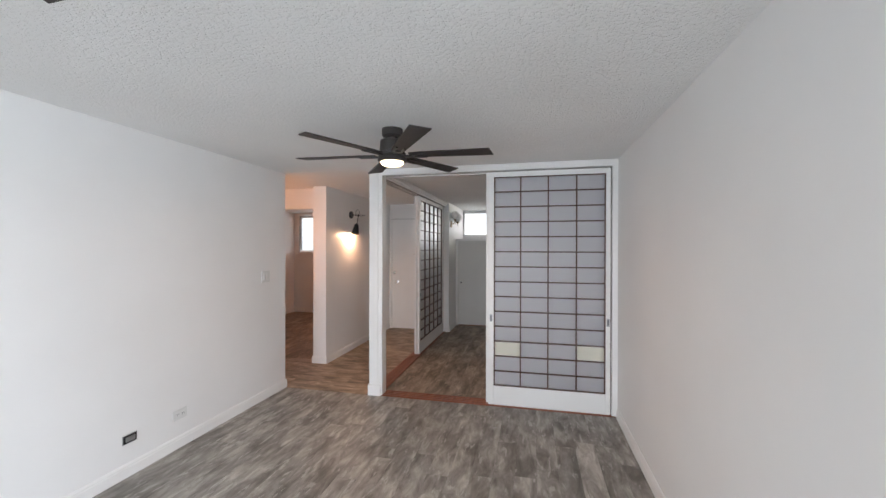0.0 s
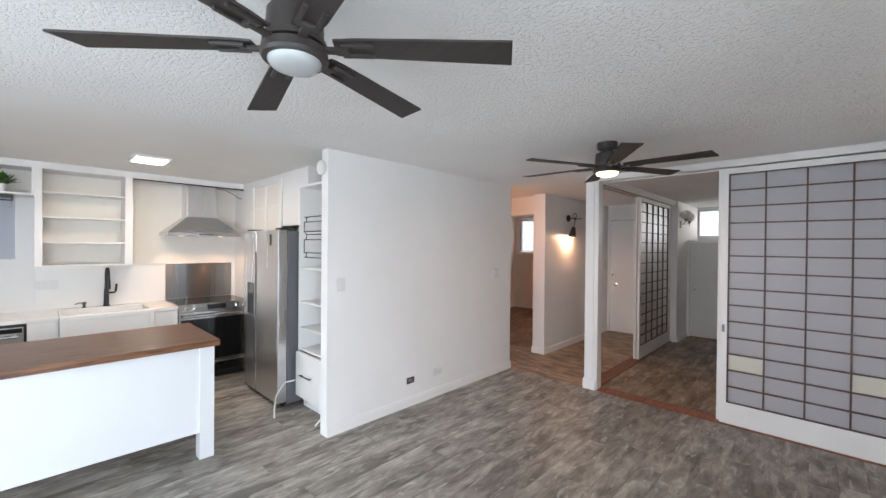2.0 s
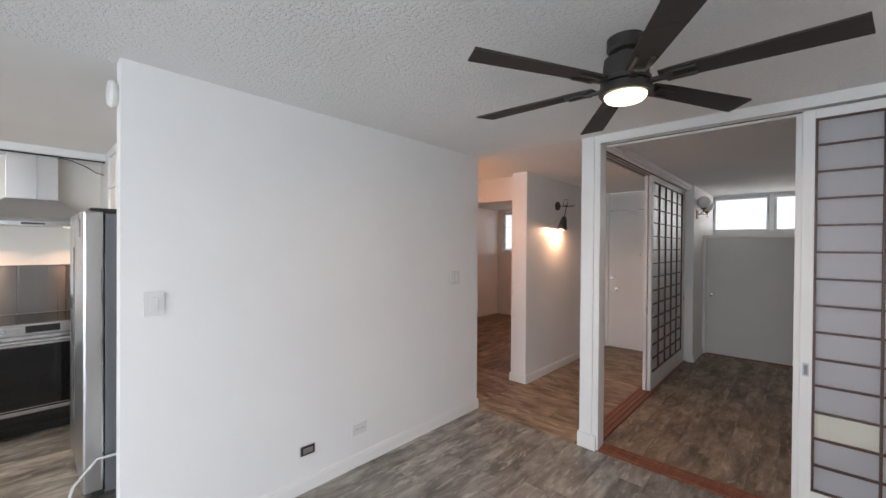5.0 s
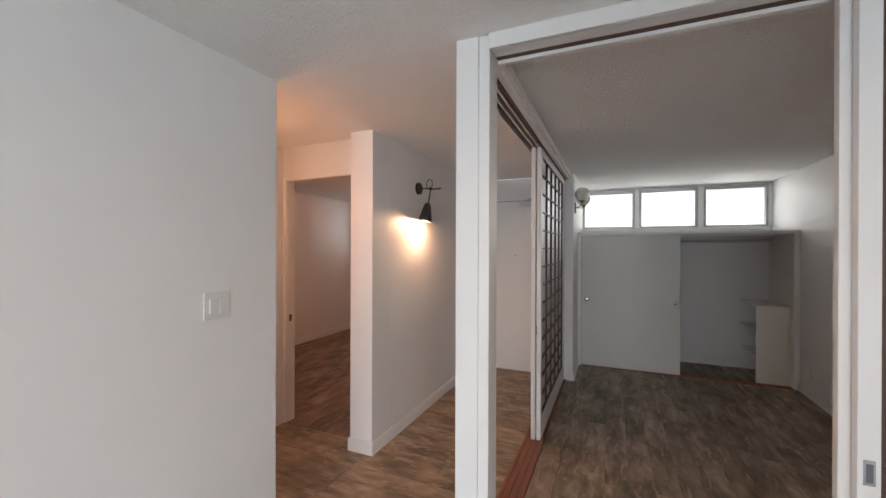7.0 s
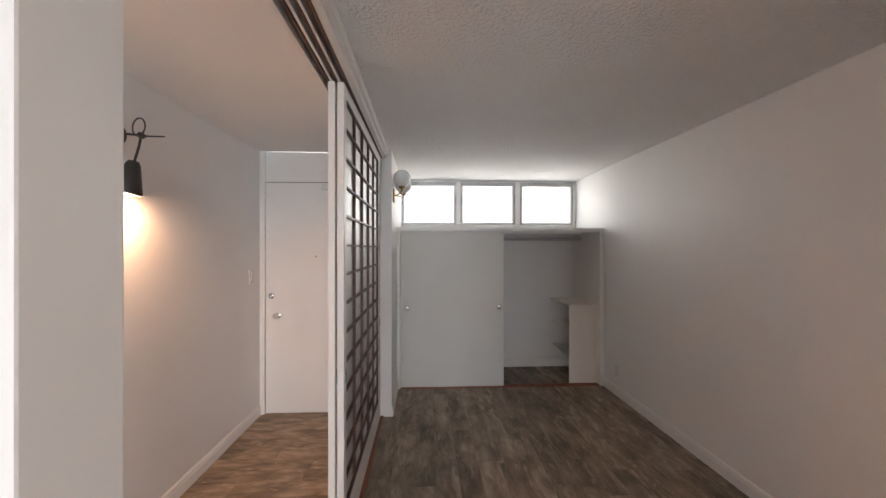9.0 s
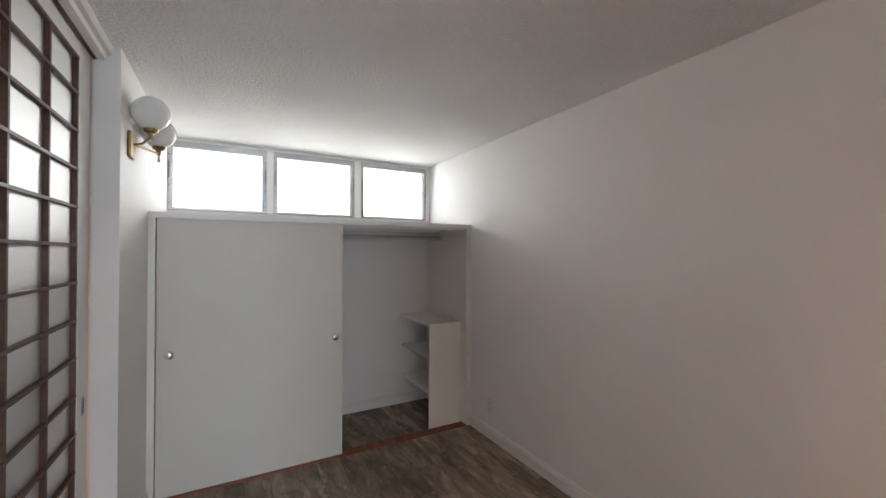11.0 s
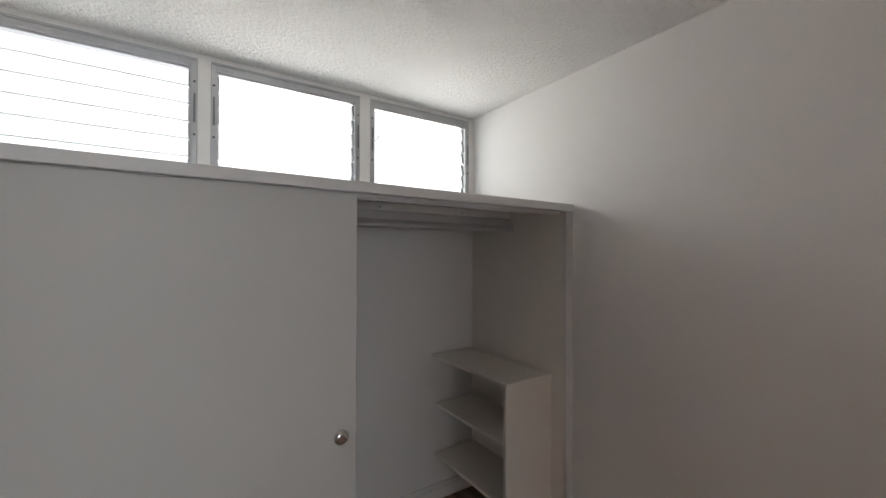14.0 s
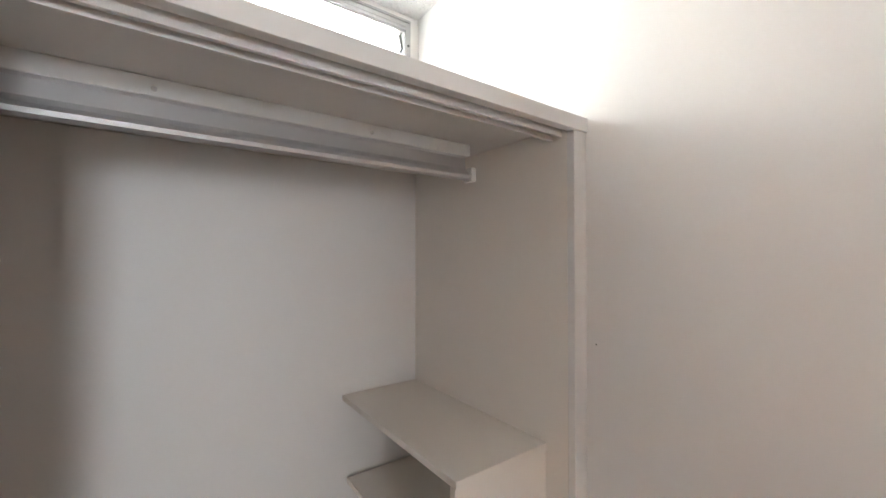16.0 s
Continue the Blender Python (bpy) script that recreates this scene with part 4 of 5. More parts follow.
def base_unit(name, y0, y1, label, doors=1):
    u = thing(name, (-5.1, (y0 + y1) / 2, 0), label, "cabinet", "kitchen base cabinets")
    part("body", box(-5.44, -4.812, y0 + 0.001, y1 - 0.001, 0.10, 0.874), M_CAB, u)
    part("toe_kick", box(-5.44, -4.87, y0 + 0.001, y1 - 0.001, 0.0, 0.10), M_HOLE, u)
    w = (y1 - y0) / doors
    for k in range(doors):
        a, b = y0 + k * w + 0.003, y0 + (k + 1) * w - 0.003
        d = part("door", box(-4.812, -4.793, a, b, 0.11, 0.868, bev=0.002), M_CAB, u)
        f = bmesh.new()
        s = min(0.055, (b - a) * 0.3)
        bx(f, -4.793, -4.786, a, a + s, 0.11, 0.868, bev=0.001)
        bx(f, -4.793, -4.786, b - s, b, 0.11, 0.868, bev=0.001)
        bx(f, -4.793, -4.786, a + s, b - s, 0.11, 0.165, bev=0.001)
        bx(f, -4.793, -4.786, a + s, b - s, 0.813, 0.868, bev=0.001)
        part("door_frame", f, M_CAB, d)
    return u


base_unit("base_cabinet", -2.4, -1.45, "white shaker base cabinet", 2)
base_unit("base_cabinet", -0.815, -0.60, "narrow white shaker base cabinet beside the sink")
base_unit("base_cabinet", 0.15, 0.375, "narrow white shaker base cabinet beside the range")
u = thing("sink_cabinet", (-5.1, -0.22, 0), "white base cabinet below the apron sink", "cabinet")
part("body", box(-5.44, -4.812, -0.599, 0.149, 0.10, 0.66), M_CAB, u)
part("toe_kick", box(-5.44, -4.87, -0.599, 0.149, 0.0, 0.10), M_HOLE, u)
for a, b in ((-0.596, -0.226), (-0.222, 0.146)):
    part("door", box(-4.812, -4.79, a, b, 0.11, 0.65, bev=0.002), M_CAB, u)
dwm = thing("dishwasher", (-5.1, -1.13, 0), "stainless steel dishwasher with black surround under the counter", "dishwasher")
part("body", box(-5.40, -4.815, -1.448, -0.817, 0.10, 0.872), M_BLACK, dwm)
part("toe_kick", box(-5.40, -4.87, -1.448, -0.817, 0.0, 0.10), M_BLACK, dwm)
part("door", box(-4.815, -4.775, -1.435, -0.832, 0.115, 0.845, bev=0.006), M_STEELH, dwm)
part("control_strip", box(-4.776, -4.7735, -1.425, -0.842, 0.795, 0.838, bev=0.0008), M_GLASSB, dwm)
hd = bmesh.new()
rod(hd, (-4.735, -1.40, 0.765), (-4.735, -0.865, 0.765), 0.011, seg=14)
for yy in (-1.38, -0.885):
    rod(hd, (-4.775, yy, 0.765), (-4.735, yy, 0.765), 0.008, seg=10)
part("handle", hd, M_CHROME, dwm, "", True)
ct = thing("kitchen_counter", (-5.1, -0.9, 0.875), "white quartz counter along the kitchen wall", "worktop")
part("slab", box(-5.449, -4.775, -2.4, -0.60, 0.875, 0.908, bev=0.002), M_COUNTER, ct)
part("slab", box(-5.449, -5.30, -0.60, 0.15, 0.875, 0.908, bev=0.002), M_COUNTER, ct)
part("slab", box(-5.449, -4.775, 0.15, 0.376, 0.875, 0.908, bev=0.002), M_COUNTER, ct)
sk = thing("apron_sink", (-5.0, -0.22, 0.66), "white fireclay apron front sink", "sink")
part("apron", box(-4.80, -4.735, -0.598, 0.148, 0.665, 0.914, bev=0.012), M_SINK, sk)
for a, b, c, d in ((-0.596, -0.548, 0.672, 0.905), (0.098, 0.146, 0.672, 0.905), (-0.548, 0.098, 0.862, 0.905), (-0.548, 0.098, 0.672, 0.705)):
    part("apron_border", box(-4.735, -4.727, a, b, c, d, bev=0.0035), M_SINK, sk)
part("rim", box(-5.298, -4.80, -0.598, -0.570, 0.70, 0.912, bev=0.005), M_SINK, sk)
part("rim", box(-5.298, -4.80, 0.120, 0.148, 0.70, 0.912, bev=0.005), M_SINK, sk)
part("rim", box(-5.298, -5.27, -0.570, 0.120, 0.70, 0.912, bev=0.005), M_SINK, sk)
part("basin_floor", box(-5.27, -4.80, -0.570, 0.120, 0.68, 0.70), M_SINK, sk)
fc = thing("kitchen_faucet", (-5.36, -0.198, 0.908), "matte black gooseneck kitchen faucet with side lever", "faucet")
part("base", lathe(bmesh.new(), (-5.36, -0.198, 0), [(0.032, 0.908), (0.032, 0.918), (0.025, 0.93), (0.022, 1.08), (0.019, 1.12)], 24), M_BLACK, fc, "", True)
arc = [(-5.36, -0.198, 1.10), (-5.36, -0.198, 1.22)] + [(-5.36 + 0.08 - 0.08 * math.cos(a), -0.198, 1.25 + 0.088 * math.sin(a)) for a in [math.pi * k / 10 for k in range(11)]] + [(-5.20, -0.198, 1.20)]
part("spout", tube(bmesh.new(), arc, 0.016, 12), M_BLACK, fc, "", True)
part("spray_head", rod(bmesh.new(), (-5.20, -0.198, 1.21), (-5.197, -0.198, 1.11), 0.019, 0.022), M_BLACK, fc, "", True)
part("lever", tube(bmesh.new(), [(-5.36, -0.198, 1.06), (-5.35, -0.13, 1.06), (-5.34, -0.118, 1.075), (-5.33, -0.112, 1.16)], 0.011, 10), M_BLACK, fc, "", True)
sp = thing("soap_dispenser", (-5.36, -0.385, 0.908), "matte black soap pump beside the faucet", "soap dispenser")
part("base", lathe(bmesh.new(), (-5.36, -0.385, 0), [(0.022, 0.908), (0.022, 0.915), (0.012, 0.92), (0.012, 0.945), (0.019, 0.95), (0.019, 0.972), (0.0, 0.974)], 20), M_BLACK, sp, "", True)
part("nozzle", tube(bmesh.new(), [(-5.36, -0.385, 0.965), (-5.32, -0.43, 0.968), (-5.30, -0.465, 0.958)], 0.006), M_BLACK, sp)
structure("trim_backsplash", [(-5.449, -5.437, -0.765, 0.375, 0.909, 1.388), (-5.449, -5.437, 1.145, 1.189, 0.909, 1.375)], M_CAB, "white backsplash panel", "trim", 0.001)
ko = thing("wall_outlet", (-5.437, -0.66, 1.13), "white wide outlet plate on the backsplash", "outlet")
part("plate", box(-5.437, -5.431, -0.76, -0.59, 1.125, 1.225, bev=0.002), M_PLATE, ko)
for yy in (-0.722, -0.675, -0.628):
    part("socket", box(-5.431, -5.428, yy - 0.016, yy + 0.016, 1.143, 1.207, bev=0.001), M_PLATE, ko)

# range
rg = thing("kitchen_range", (-5.05, 0.76, 0), "stainless steel range with black glass oven door", "range")
part("body", box(-5.42, -4.79, 0.379, 1.142, 0.09, 0.905), M_DARKST, rg)
part("cooktop", box(-5.43, -4.745, 0.378, 1.143, 0.905, 0.922, bev=0.004), M_GLASSB, rg, "black ceramic cooktop")
cp = bmesh.new()
pr = [(-4.745, 0.922), (-4.712, 0.840), (-4.79, 0.840), (-4.79, 0.905)]
va, vb = [[cp.verts.new((x, y, z)) for x, z in pr] for y in (0.380, 1.141)]
for i in range(4):
    cp.faces.new((va[i], va[(i + 1) % 4], vb[(i + 1) % 4], vb[i]))
cp.faces.new(va)
cp.faces.new(list(reversed(vb)))
part("control_panel", cp, M_STEELH, rg)
sd = box(-4.7265, -4.7245, 0.66, 0.86, 0.852, 0.908)
bmesh.ops.rotate(sd, verts=sd.verts, cent=(-4.7255, 0, 0.88), matrix=Matrix.Rotation(radians(-21.9), 3, "Y"))
part("display", sd, M_GLASSB, rg)
for yy in (0.44, 0.53, 0.985, 1.075):
    kb = rod(bmesh.new(), (-4.728, yy, 0.881), (-4.690, yy, 0.896), 0.022, 0.019, 24)
    part("knob", kb, M_CHROME, rg, "", True)
ov = part("oven_door", box(-4.79, -4.735, 0.381, 1.140, 0.235, 0.832, bev=0.005), M_STEELH, rg)
part("oven_window", box(-4.735, -4.732, 0.395, 1.126, 0.245, 0.745, bev=0.001), M_GLASSB, ov, "black glass")
hd = bmesh.new()
rod(hd, (-4.685, 0.40, 0.785), (-4.685, 1.12, 0.785), 0.013, seg=16)
for yy in (0.43, 1.09):
    rod(hd, (-4.735, yy, 0.785), (-4.685, yy, 0.785), 0.010, seg=10)
part("handle", hd, M_CHROME, ov, "", True)
part("drawer", box(-4.79, -4.740, 0.381, 1.140, 0.095, 0.228, bev=0.004), M_GLASSB, rg)
part("drawer_strip", box(-4.740, -4.733, 0.385, 1.136, 0.195, 0.226, bev=0.002), M_STEELH, rg)
part("toe_kick", box(-5.35, -4.83, 0.39, 1.13, 0.0, 0.09), M_BLACK, rg)
solid("steel_backsplash", box(-5.447, -5.438, 0.378, 1.143, 0.924, 1.372, bev=0.001), M_SPLASH, "brushed stainless steel sheet behind the range", "backsplash")

# hood
hc, hf = 0.705, -4.965
ho = thing("range_hood", (-5.2, hc, 1.73), "brushed steel chimney range hood", "range hood")
sk2 = bmesh.new()
lo = [sk2.verts.new(p) for p in ((-5.42, hc - 0.40, 1.765), (hf, hc - 0.40, 1.765), (hf, hc + 0.40, 1.765), (-5.42, hc + 0.40, 1.765))]
hi = [sk2.verts.new(p) for p in ((-5.42, hc - 0.165, 1.965), (-5.135, hc - 0.165, 1.965), (-5.135, hc + 0.165, 1.965), (-5.42, hc + 0.165, 1.965))]
for i in range(4):
    sk2.faces.new((lo[i], lo[(i + 1) % 4], hi[(i + 1) % 4], hi[i]))
sk2.faces.new(list(reversed(lo)))
sk2.faces.new(hi)
part("canopy", sk2, M_STEELH, ho)
part("canopy_lip", box(-5.42, hf, hc - 0.40, hc + 0.40, 1.728, 1.764, bev=0.002), M_STEELH, ho)
part("chimney", box(-5.42, -5.14, hc - 0.16, hc + 0.16, 1.965, 2.37, bev=0.003), M_STEEL, ho)
for yy in (hc - 0.22, hc + 0.22):
    part("spot", rod(bmesh.new(), (-5.17, yy, 1.7275), (-5.17, yy, 1.723), 0.028, seg=20), M_HOODLIT, ho, "glowing hood lamp")
part("button_strip", box(hf, hf + 0.002, hc - 0.07, hc + 0.07, 1.738, 1.752), M_BLACK, ho)

# upper cabinets
structure("wall_soffit", [(KX, -5.112, -2.4, 1.19, 2.372, H)], M_CAB, "white boxed strip above the kitchen shelves", "wall")
oc = thing("open_shelf_cabinet", (-5.28, -0.385, 1.39), "white open wall cabinet with three shelves", "cabinet")
part("side", box(-5.437, -5.112, -0.768, -0.712, 1.395, 2.371, bev=0.002), M_CAB, oc)
part("side", box(-5.437, -5.112, -0.062, 0.006, 1.395, 2.371, bev=0.002), M_CAB, oc)
part("bottom", box(-5.437, -5.104, -0.775, 0.010, 1.380, 1.395, bev=0.002), M_CAB, oc)
part("back", box(-5.449, -5.437, -0.712, -0.062, 1.395, 2.371), M_CABIN, oc)
for z in (1.637, 1.898, 2.153):
    part("shelf", box(-5.437, -5.125, -0.711, -0.063, z - 0.016, z, bev=0.0015), M_CAB, oc)
structure("trim_hood_panel", [(-5.449, -5.422, 0.006, 1.189, 1.372, 2.371)], M_CABIN, "cream panel behind the range hood", "trim", 0.002)
hr = thing("black_rail", (-5.12, 0.6, 2.35), "thin black curtain rail above the hood", "rail")
part("bar", rod(bmesh.new(), (-5.12, 0.012, 2.362), (-5.12, 1.186, 2.362), 0.007, seg=10), M_BLACK, hr)
part("end_cap", rod(bmesh.new(), (-5.12, 1.176, 2.362), (-5.12, 1.188, 2.362), 0.011, seg=10), M_BLACK, hr)
solid("hood_cable", tube(bmesh.new(), [(-5.13, 0.865, 2.352), (-5.13, 0.95, 2.345), (-5.14, 1.06, 2.30), (-5.15, 1.13, 2.255), (-5.16, 1.186, 2.245)], 0.004), M_HOLE, "thin dark cable from the hood", "cable")
nc = thing("niche_cabinet", (-5.28, -1.3, 2.10), "white wall cabinet with an open niche over the window", "cabinet")
part("side", box(-5.449, -5.112, -0.789, -0.769, 2.10, 2.371, bev=0.001), M_CAB, nc)
part("divider", box(-5.437, -5.112, -1.232, -1.212, 2.116, 2.371, bev=0.001), M_CAB, nc)
part("bottom", box(-5.449, -5.112, -2.40, -0.79, 2.10, 2.116, bev=0.001), M_CAB, nc)
part("back", box(-5.449, -5.437, -1.212, -0.79, 2.116, 2.371), M_CABIN, nc)
part("face_panel", box(-5.135, -5.112, -2.40, -1.233, 2.117, 2.371, bev=0.001), M_CAB, nc)
pp = thing("potted_fern", (-5.25, -0.995, 2.117), "small green fern in a white pot in the niche", "plant")
part("pot", lathe(bmesh.new(), (-5.25, -0.995, 0), [(0.032, 2.117), (0.036, 2.15), (0.040, 2.20), (0.036, 2.20), (0.034, 2.19), (0.0, 2.188)], 28), M_POT, pp, "", True)
lv = bmesh.new()
rng = random.Random(4)
for k in range(130):
    a, ln, up = rng.uniform(0, 6.283), rng.uniform(0.10, 0.17), rng.uniform(0.45, 1.45)
    base = Vector((-5.25 + rng.uniform(-0.02, 0.02), -0.995 + rng.uniform(-0.02, 0.02), 2.19))
    d = Vector((math.cos(a) * math.cos(up), math.sin(a) * math.cos(up), math.sin(up)))
    s = Vector((-math.sin(a), math.cos(a), 0))
    prev = None
    for j in range(6):
        t = j / 5
        c = base + d * ln * t + Vector((0, 0, -0.03 * t * t))
        c.z = min(c.z, 2.362)
        wv = 0.014 * math.sin(math.pi * (0.12 + 0.86 * t))
        cur = (lv.verts.new(c - s * wv), lv.verts.new(c + Vector((0, 0, 0.003))), lv.verts.new(c + s * wv))
        if prev:
            lv.faces.new((prev[0], prev[1], cur[1], cur[0]))
            lv.faces.new((prev[1], prev[2], cur[2], cur[1]))
        prev = cur
part("fronds", lv, M_LEAF, pp, "arching green fronds", True)

# kitchen window with blind and rail
kw = thing("window_6", (KX, -1.34, 1.454), "kitchen window with a grey roller blind drawn down", "window", kind="structure")
part("window_frame", box(KX - 0.10, KX - 0.05, -1.78, -1.74, 1.454, 2.08, bev=0.002), M_ALU, kw)
part("window_frame", box(KX - 0.10, KX - 0.05, -0.946, -0.906, 1.454, 2.08, bev=0.002), M_ALU, kw)
part("window_frame", box(KX - 0.10, KX - 0.05, -1.74, -0.946, 2.04, 2.08, bev=0.002), M_ALU, kw)
part("window_frame", box(KX - 0.10, KX - 0.05, -1.74, -0.946, 1.454, 1.494, bev=0.002), M_ALU, kw)
part("blind", box(KX - 0.012, KX - 0.008, -1.775, -0.911, 1.458, 2.075), M_BLIND, kw, "grey translucent blind")
rl = thing("utensil_rail", (-5.30, -1.35, 2.04), "black steel rail with hooks under the niche", "rail")
part("top_bar", box(-5.36, -5.205, -1.80, -0.912, 2.068, 2.099, bev=0.002), M_BLACK, rl)
part("lower_bar", box(-5.222, -5.206, -1.80, -0.912, 2.034, 2.050, bev=0.002), M_BLACK, rl)
for yy in (-1.78, -1.10, -0.92):
    part("bracket", box(-5.221, -5.207, yy - 0.006, yy + 0.006, 2.050, 2.068), M_BLACK, rl)
part("hook", tube(bmesh.new(), [(-5.214, -0.925, 2.036), (-5.214, -0.925, 1.990), (-5.214, -0.930, 1.968), (-5.214, -0.945, 1.962), (-5.214, -0.955, 1.98)], 0.004), M_CHROME, rl)

# refrigerator
fr = thing("refrigerator", (-3.76, 1.25, 0), "stainless steel side-by-side refrigerator with dispenser", "refrigerator")
part("cabinet", box(-4.205, -3.315, 0.990, 1.645, 0.03, 1.765, bev=0.004), M_DARKST, fr)
d1 = part("freezer_door", box(-4.212, -3.857, 0.888, 0.984, 0.055, 1.775, bev=0.012), M_STEEL, fr)
d2 = part("fridge_door", box(-3.850, -3.305, 0.888, 0.984, 0.055, 1.775, bev=0.012), M_STEEL, fr)
part("hinge_cover", box(-3.44, -3.32, 0.92, 1.06, 1.766, 1.795, bev=0.004), M_BLACK, fr)
part("hinge_cover", box(-4.20, -4.08, 0.92, 1.06, 1.766, 1.795, bev=0.004), M_BLACK, fr)
part("dispenser_surround", box(-4.09, -3.90, 0.884, 0.8885, 0.86, 1.21, bev=0.002), M_DARKST, d1)
part("dispenser_recess", box(-4.075, -3.915, 0.8825, 0.8845, 0.88, 1.09, bev=0.001), M_BLACK, d1)
part("dispenser_panel", box(-4.075, -3.915, 0.8815, 0.8845, 1.11, 1.195, bev=0.001), M_GLASSB, d1)
part("grip", box(-3.873, -3.858, 0.883, 0.889, 0.35, 1.55, bev=0.002), M_DARKST, d1)
part("grip", box(-3.849, -3.834, 0.883, 0.889, 0.35, 1.55, bev=0.002), M_DARKST, d2)
part("sticker", box(-3.50, -3.455, 0.8865, 0.8885, 1.62, 1.73), M_BLACK, d2)
part("kick_plate", box(-4.19, -3.33, 0.93, 0.99, 0.03, 0.055), M_BLACK, fr)
for lx in (-4.15, -3.38):
    for ly in (0.98, 1.58):
        part("foot", rod(bmesh.new(), (lx, ly, 0.0), (lx, ly, 0.031), 0.018, seg=12), M_BLACK, fr)
gc = thing("lattice_panel", (-4.31, 1.18, 1.86), "white wooden lattice cabinet front above the refrigerator", "cabinet")
part("backing", box(-4.735, -3.895, 1.183, 1.189, 1.70, 2.385), M_CABIN, gc)
for a, b in ((-4.75, -4.70), (-4.335, -4.305), (-3.935, -3.885)):
    part("upright", box(a, b, 1.165, 1.183, 1.69, 2.395, bev=0.002), M_CAB, gc)
for z0, z1 in ((2.345, 2.395), (2.058, 2.085), (1.69, 1.73)):
    for a, b in ((-4.70, -4.335), (-4.305, -3.935)):
        part("rail", box(a, b, 1.167, 1.183, z0, z1, bev=0.002), M_CAB, gc)
tu = thing("pantry_shelves", (-2.93, 1.35, 0), "white tall open shelf unit with a bottom drawer", "shelf unit")
part("side", box(-3.285, -3.262, 1.09, 1.655, 0.10, 2.20, bev=0.002), M_CAB, tu)
part("side", box(-2.595, -2.573, 1.09, 1.655, 0.10, 2.20, bev=0.002), M_CAB, tu)
part("top", box(-3.285, -2.573, 1.09, 1.655, 2.20, 2.225, bev=0.002), M_CAB, tu)
part("back", box(-3.262, -2.595, 1.640, 1.655, 0.10, 2.20), M_CABIN, tu)
for z in (0.585, 0.80, 1.06, 1.40):
    part("shelf", box(-3.262, -2.595, 1.10, 1.640, z - 0.02, z, bev=0.002), M_CAB, tu)
dr = part("drawer", box(-3.26, -2.60, 1.055, 1.09, 0.125, 0.56, bev=0.003), M_CAB, tu)
hb = bmesh.new()
rod(hb, (-3.13, 1.03, 0.352), (-2.93, 1.03, 0.352), 0.006, seg=12)
rod(hb, (-3.12, 1.055, 0.352), (-3.12, 1.03, 0.352), 0.005, seg=8)
rod(hb, (-2.94, 1.055, 0.352), (-2.94, 1.03, 0.352), 0.005, seg=8)
part("handle", hb, M_BLACK, dr, "black bar handle")
part("plinth", box(-3.26, -2.60, 1.14, 1.655, 0.0, 0.10), M_CAB, tu)
wr = thing("wire_rack", (-2.95, 1.60, 1.49), "black bent wire rack hung in the pantry shelves", "rack")
steps = [(1.905, -3.20), (1.856, -3.20), (1.856, -3.248), (1.752, -3.248), (1.736, -3.20), (1.678, -3.20), (1.678, -3.248), (1.548, -3.248), (1.548, -3.20), (1.502, -3.20)]
for z, left in ((1.905, -3.245), (1.856, -3.248), (1.760, -3.225), (1.730, -3.20), (1.678, -3.248), (1.548, -3.248), (1.502, -3.245)):
    t = bmesh.new()
    tube(t, [(left, 1.13, z), (-2.72, 1.13, z), (-2.72, 1.20, z + 0.01)], 0.0045, 6)
    part("wire", t, M_BLACK, wr)
part("bent_upright", tube(bmesh.new(), [(x, 1.13, z) for z, x in steps], 0.0045, 6), M_BLACK, wr)
part("bent_upright", tube(bmesh.new(), [(-2.72 - 3.20 - x, 1.20, z + 0.01) for z, x in steps], 0.0045, 6), M_BLACK, wr)
for pts in ([(-3.265, 1.05, 0.27), (-3.29, 0.95, 0.26), (-3.22, 0.84, 0.17), (-3.16, 0.80, 0.07), (-3.13, 0.79, 0.008)], [(-2.64, 1.06, 0.115), (-2.66, 1.02, 0.09), (-2.69, 0.99, 0.04), (-2.72, 0.985, 0.008)]):
    solid("water_hose", tube(bmesh.new(), pts, 0.008, 10), M_PLATE, "white plastic water hose hanging to the floor", "hose", smooth=True)
kl = thing("ceiling_light", (-4.115, 0.003, H), "flush rectangular lit LED ceiling panel", "ceiling light")
part("frame", box(-4.29, -3.94, -0.145, 0.150, 2.418, H, bev=0.003), M_PLATE, kl)
part("diffuser", box(-4.265, -3.965, -0.12, 0.125, 2.412, 2.4178, bev=0.001), M_LED, kl, "glowing white panel")

# ---- floors of single planks ----
PLANKS = {}


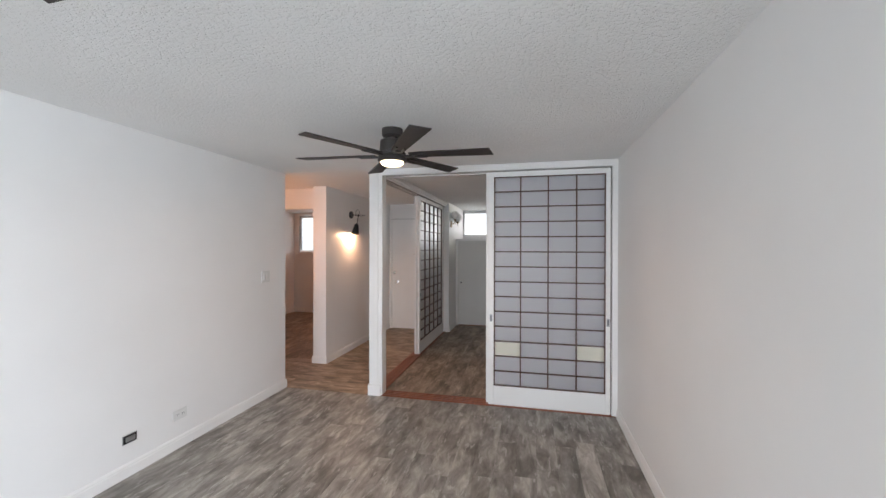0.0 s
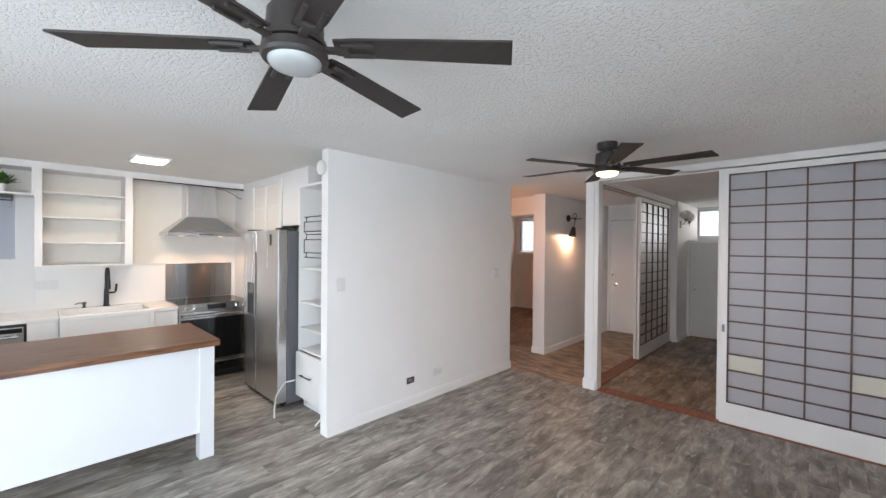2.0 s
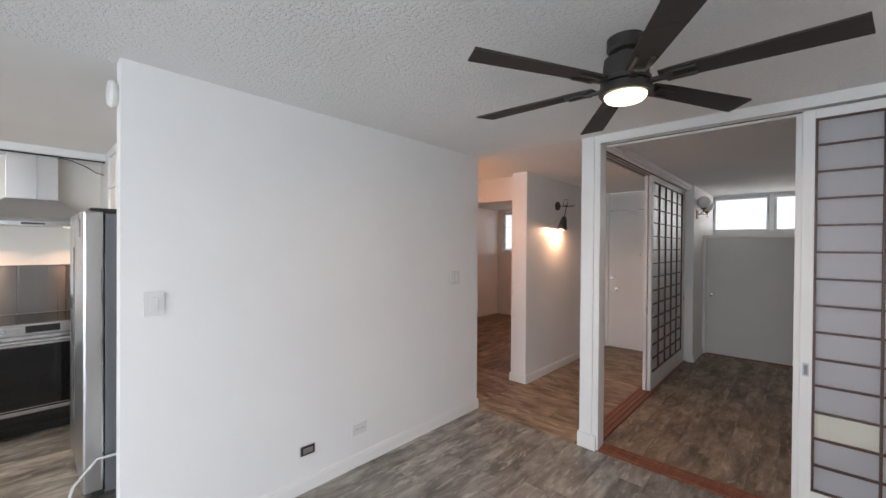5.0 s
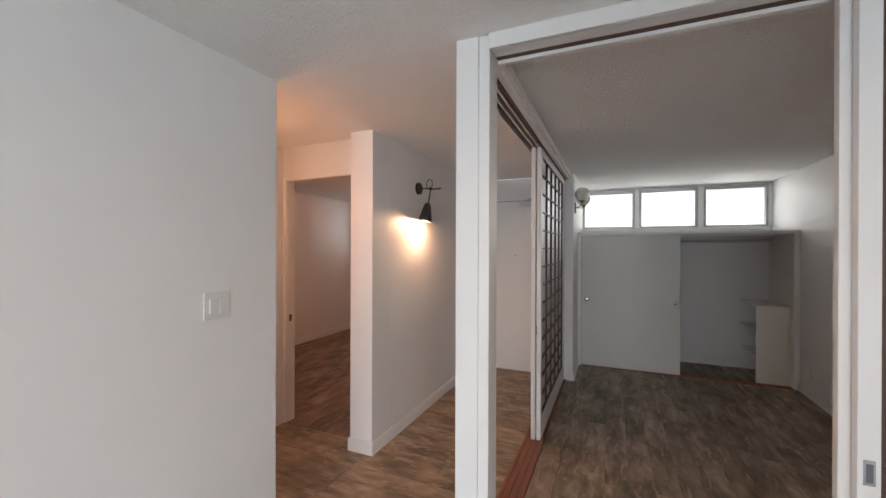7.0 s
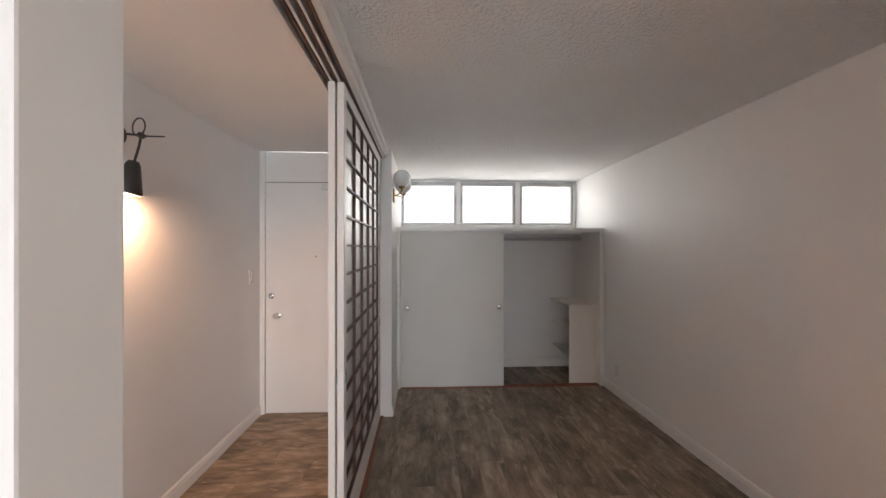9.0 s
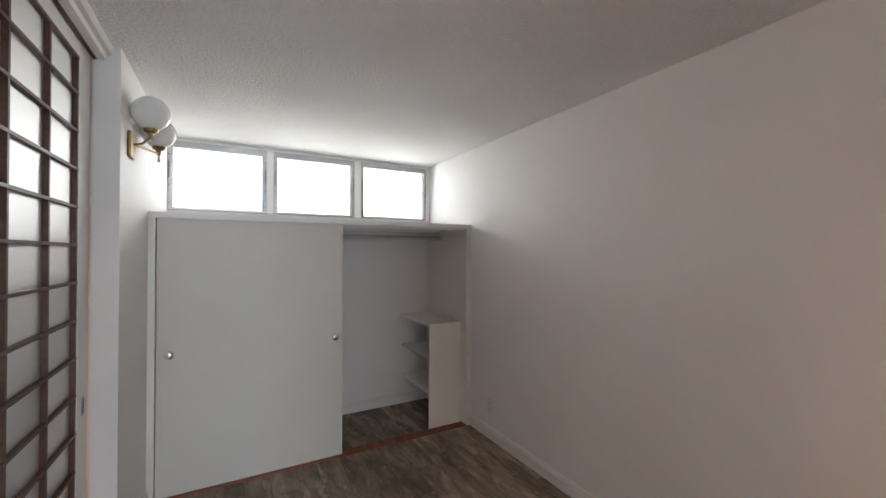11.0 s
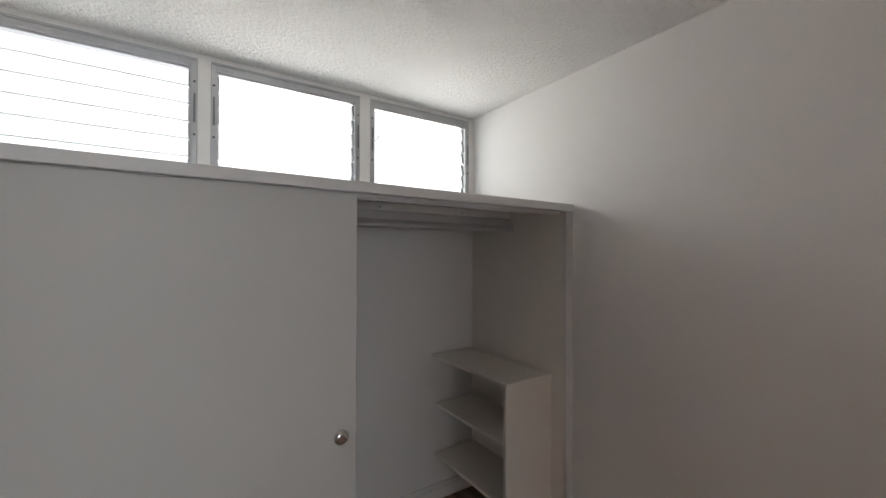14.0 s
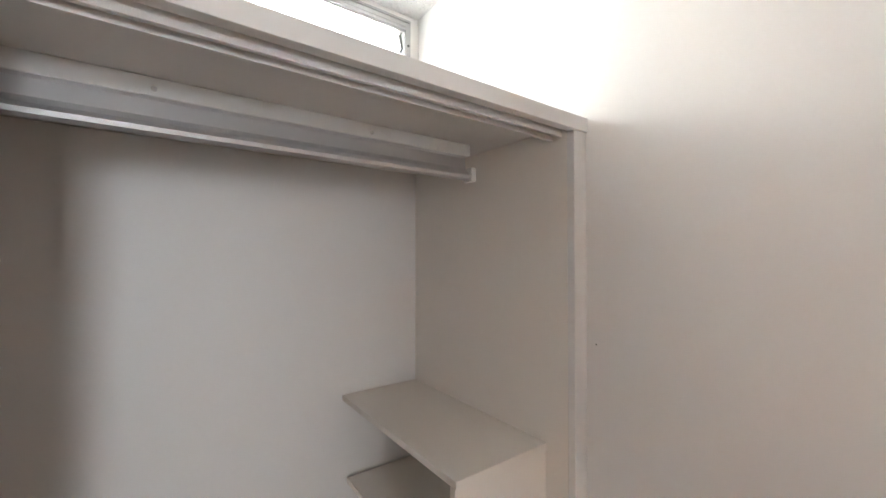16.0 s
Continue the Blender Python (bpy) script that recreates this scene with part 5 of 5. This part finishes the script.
def plank_mesh(length, width, mat):
    key = (round(length, 2), round(width, 3), mat.name)
    if key not in PLANKS:
        c, h = 0.0016, 0.008
        a, b = key[0] / 2 - 0.0004, key[1] / 2 - 0.0004
        v = [(sx * a, sy * b, -h) for sx, sy in ((-1, -1), (1, -1), (1, 1), (-1, 1))]
        v += [(sx * a, sy * b, -c) for sx, sy in ((-1, -1), (1, -1), (1, 1), (-1, 1))]
        v += [(sx * (a - c), sy * (b - c), 0) for sx, sy in ((-1, -1), (1, -1), (1, 1), (-1, 1))]
        f = [(8, 9, 10, 11)]
        for i in range(4):
            j = (i + 1) % 4
            f += [(i, j, j + 4, i + 4), (i + 4, j + 4, j + 8, i + 8)]
        me = bpy.data.meshes.new("plank")
        me.from_pydata(v, [], f)
        me.materials.append(mat)
        PLANKS[key] = me
    return PLANKS[key]


def plank_floor(name, x0, x1, y0, y1, along, label, mat, width=0.152, length=1.22):
    """Staggered planks laid on a slab; their tops are at height 0."""
    slab = structure(name, [(x0, x1, y0, y1, -0.2, -0.009)], M_SUB, label, "floor")
    rng = random.Random(name)
    (a0, a1), (c0, c1) = ((x0, x1), (y0, y1)) if along == "x" else ((y0, y1), (x0, x1))
    c = c0
    while c < c1 - 0.012:
        w = min(width, c1 - c)
        a = a0
        cut = rng.uniform(0.25, 1.0) * length
        while a < a1 - 0.01:
            e = min(a + cut, a1)
            if a1 - e < 0.08:
                e = a1
            cut = length
            ob = new("plank", plank_mesh(e - a, w, mat))
            ob.parent = slab
            mid, cc = (a + e) / 2, c + w / 2
            place = Vector((mid, cc, 0) if along == "x" else (cc, mid, 0)) - ORG[slab]
            ob.location = place
            ob.rotation_euler.z = (0 if along == "x" else math.pi / 2) + (math.pi if rng.random() < 0.5 else 0)
            a = e
        c += w


plank_floor("floor_living", LB, RW, FY, PY, "y", "grey weathered wood-look plank floor in the living room", M_PLANK)
plank_floor("floor_kitchen", KX, LB, FY, 1.66, "y", "grey weathered wood-look plank floor in the kitchen", M_PLANK, 0.20, 1.5)
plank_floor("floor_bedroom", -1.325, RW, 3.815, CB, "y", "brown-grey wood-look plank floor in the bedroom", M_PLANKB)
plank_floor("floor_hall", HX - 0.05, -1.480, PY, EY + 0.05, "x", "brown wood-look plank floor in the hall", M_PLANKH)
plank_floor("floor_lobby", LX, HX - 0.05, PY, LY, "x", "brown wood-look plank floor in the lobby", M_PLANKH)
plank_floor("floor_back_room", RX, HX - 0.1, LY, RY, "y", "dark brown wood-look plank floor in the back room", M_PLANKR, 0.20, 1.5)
structure("floor_under_post", [(-1.480, -1.293, PY, 3.83, -0.2, -0.001), (-1.293, RW, PY, 3.815, -0.2, -0.021)], M_SUB, "subfloor below the partition", "floor")
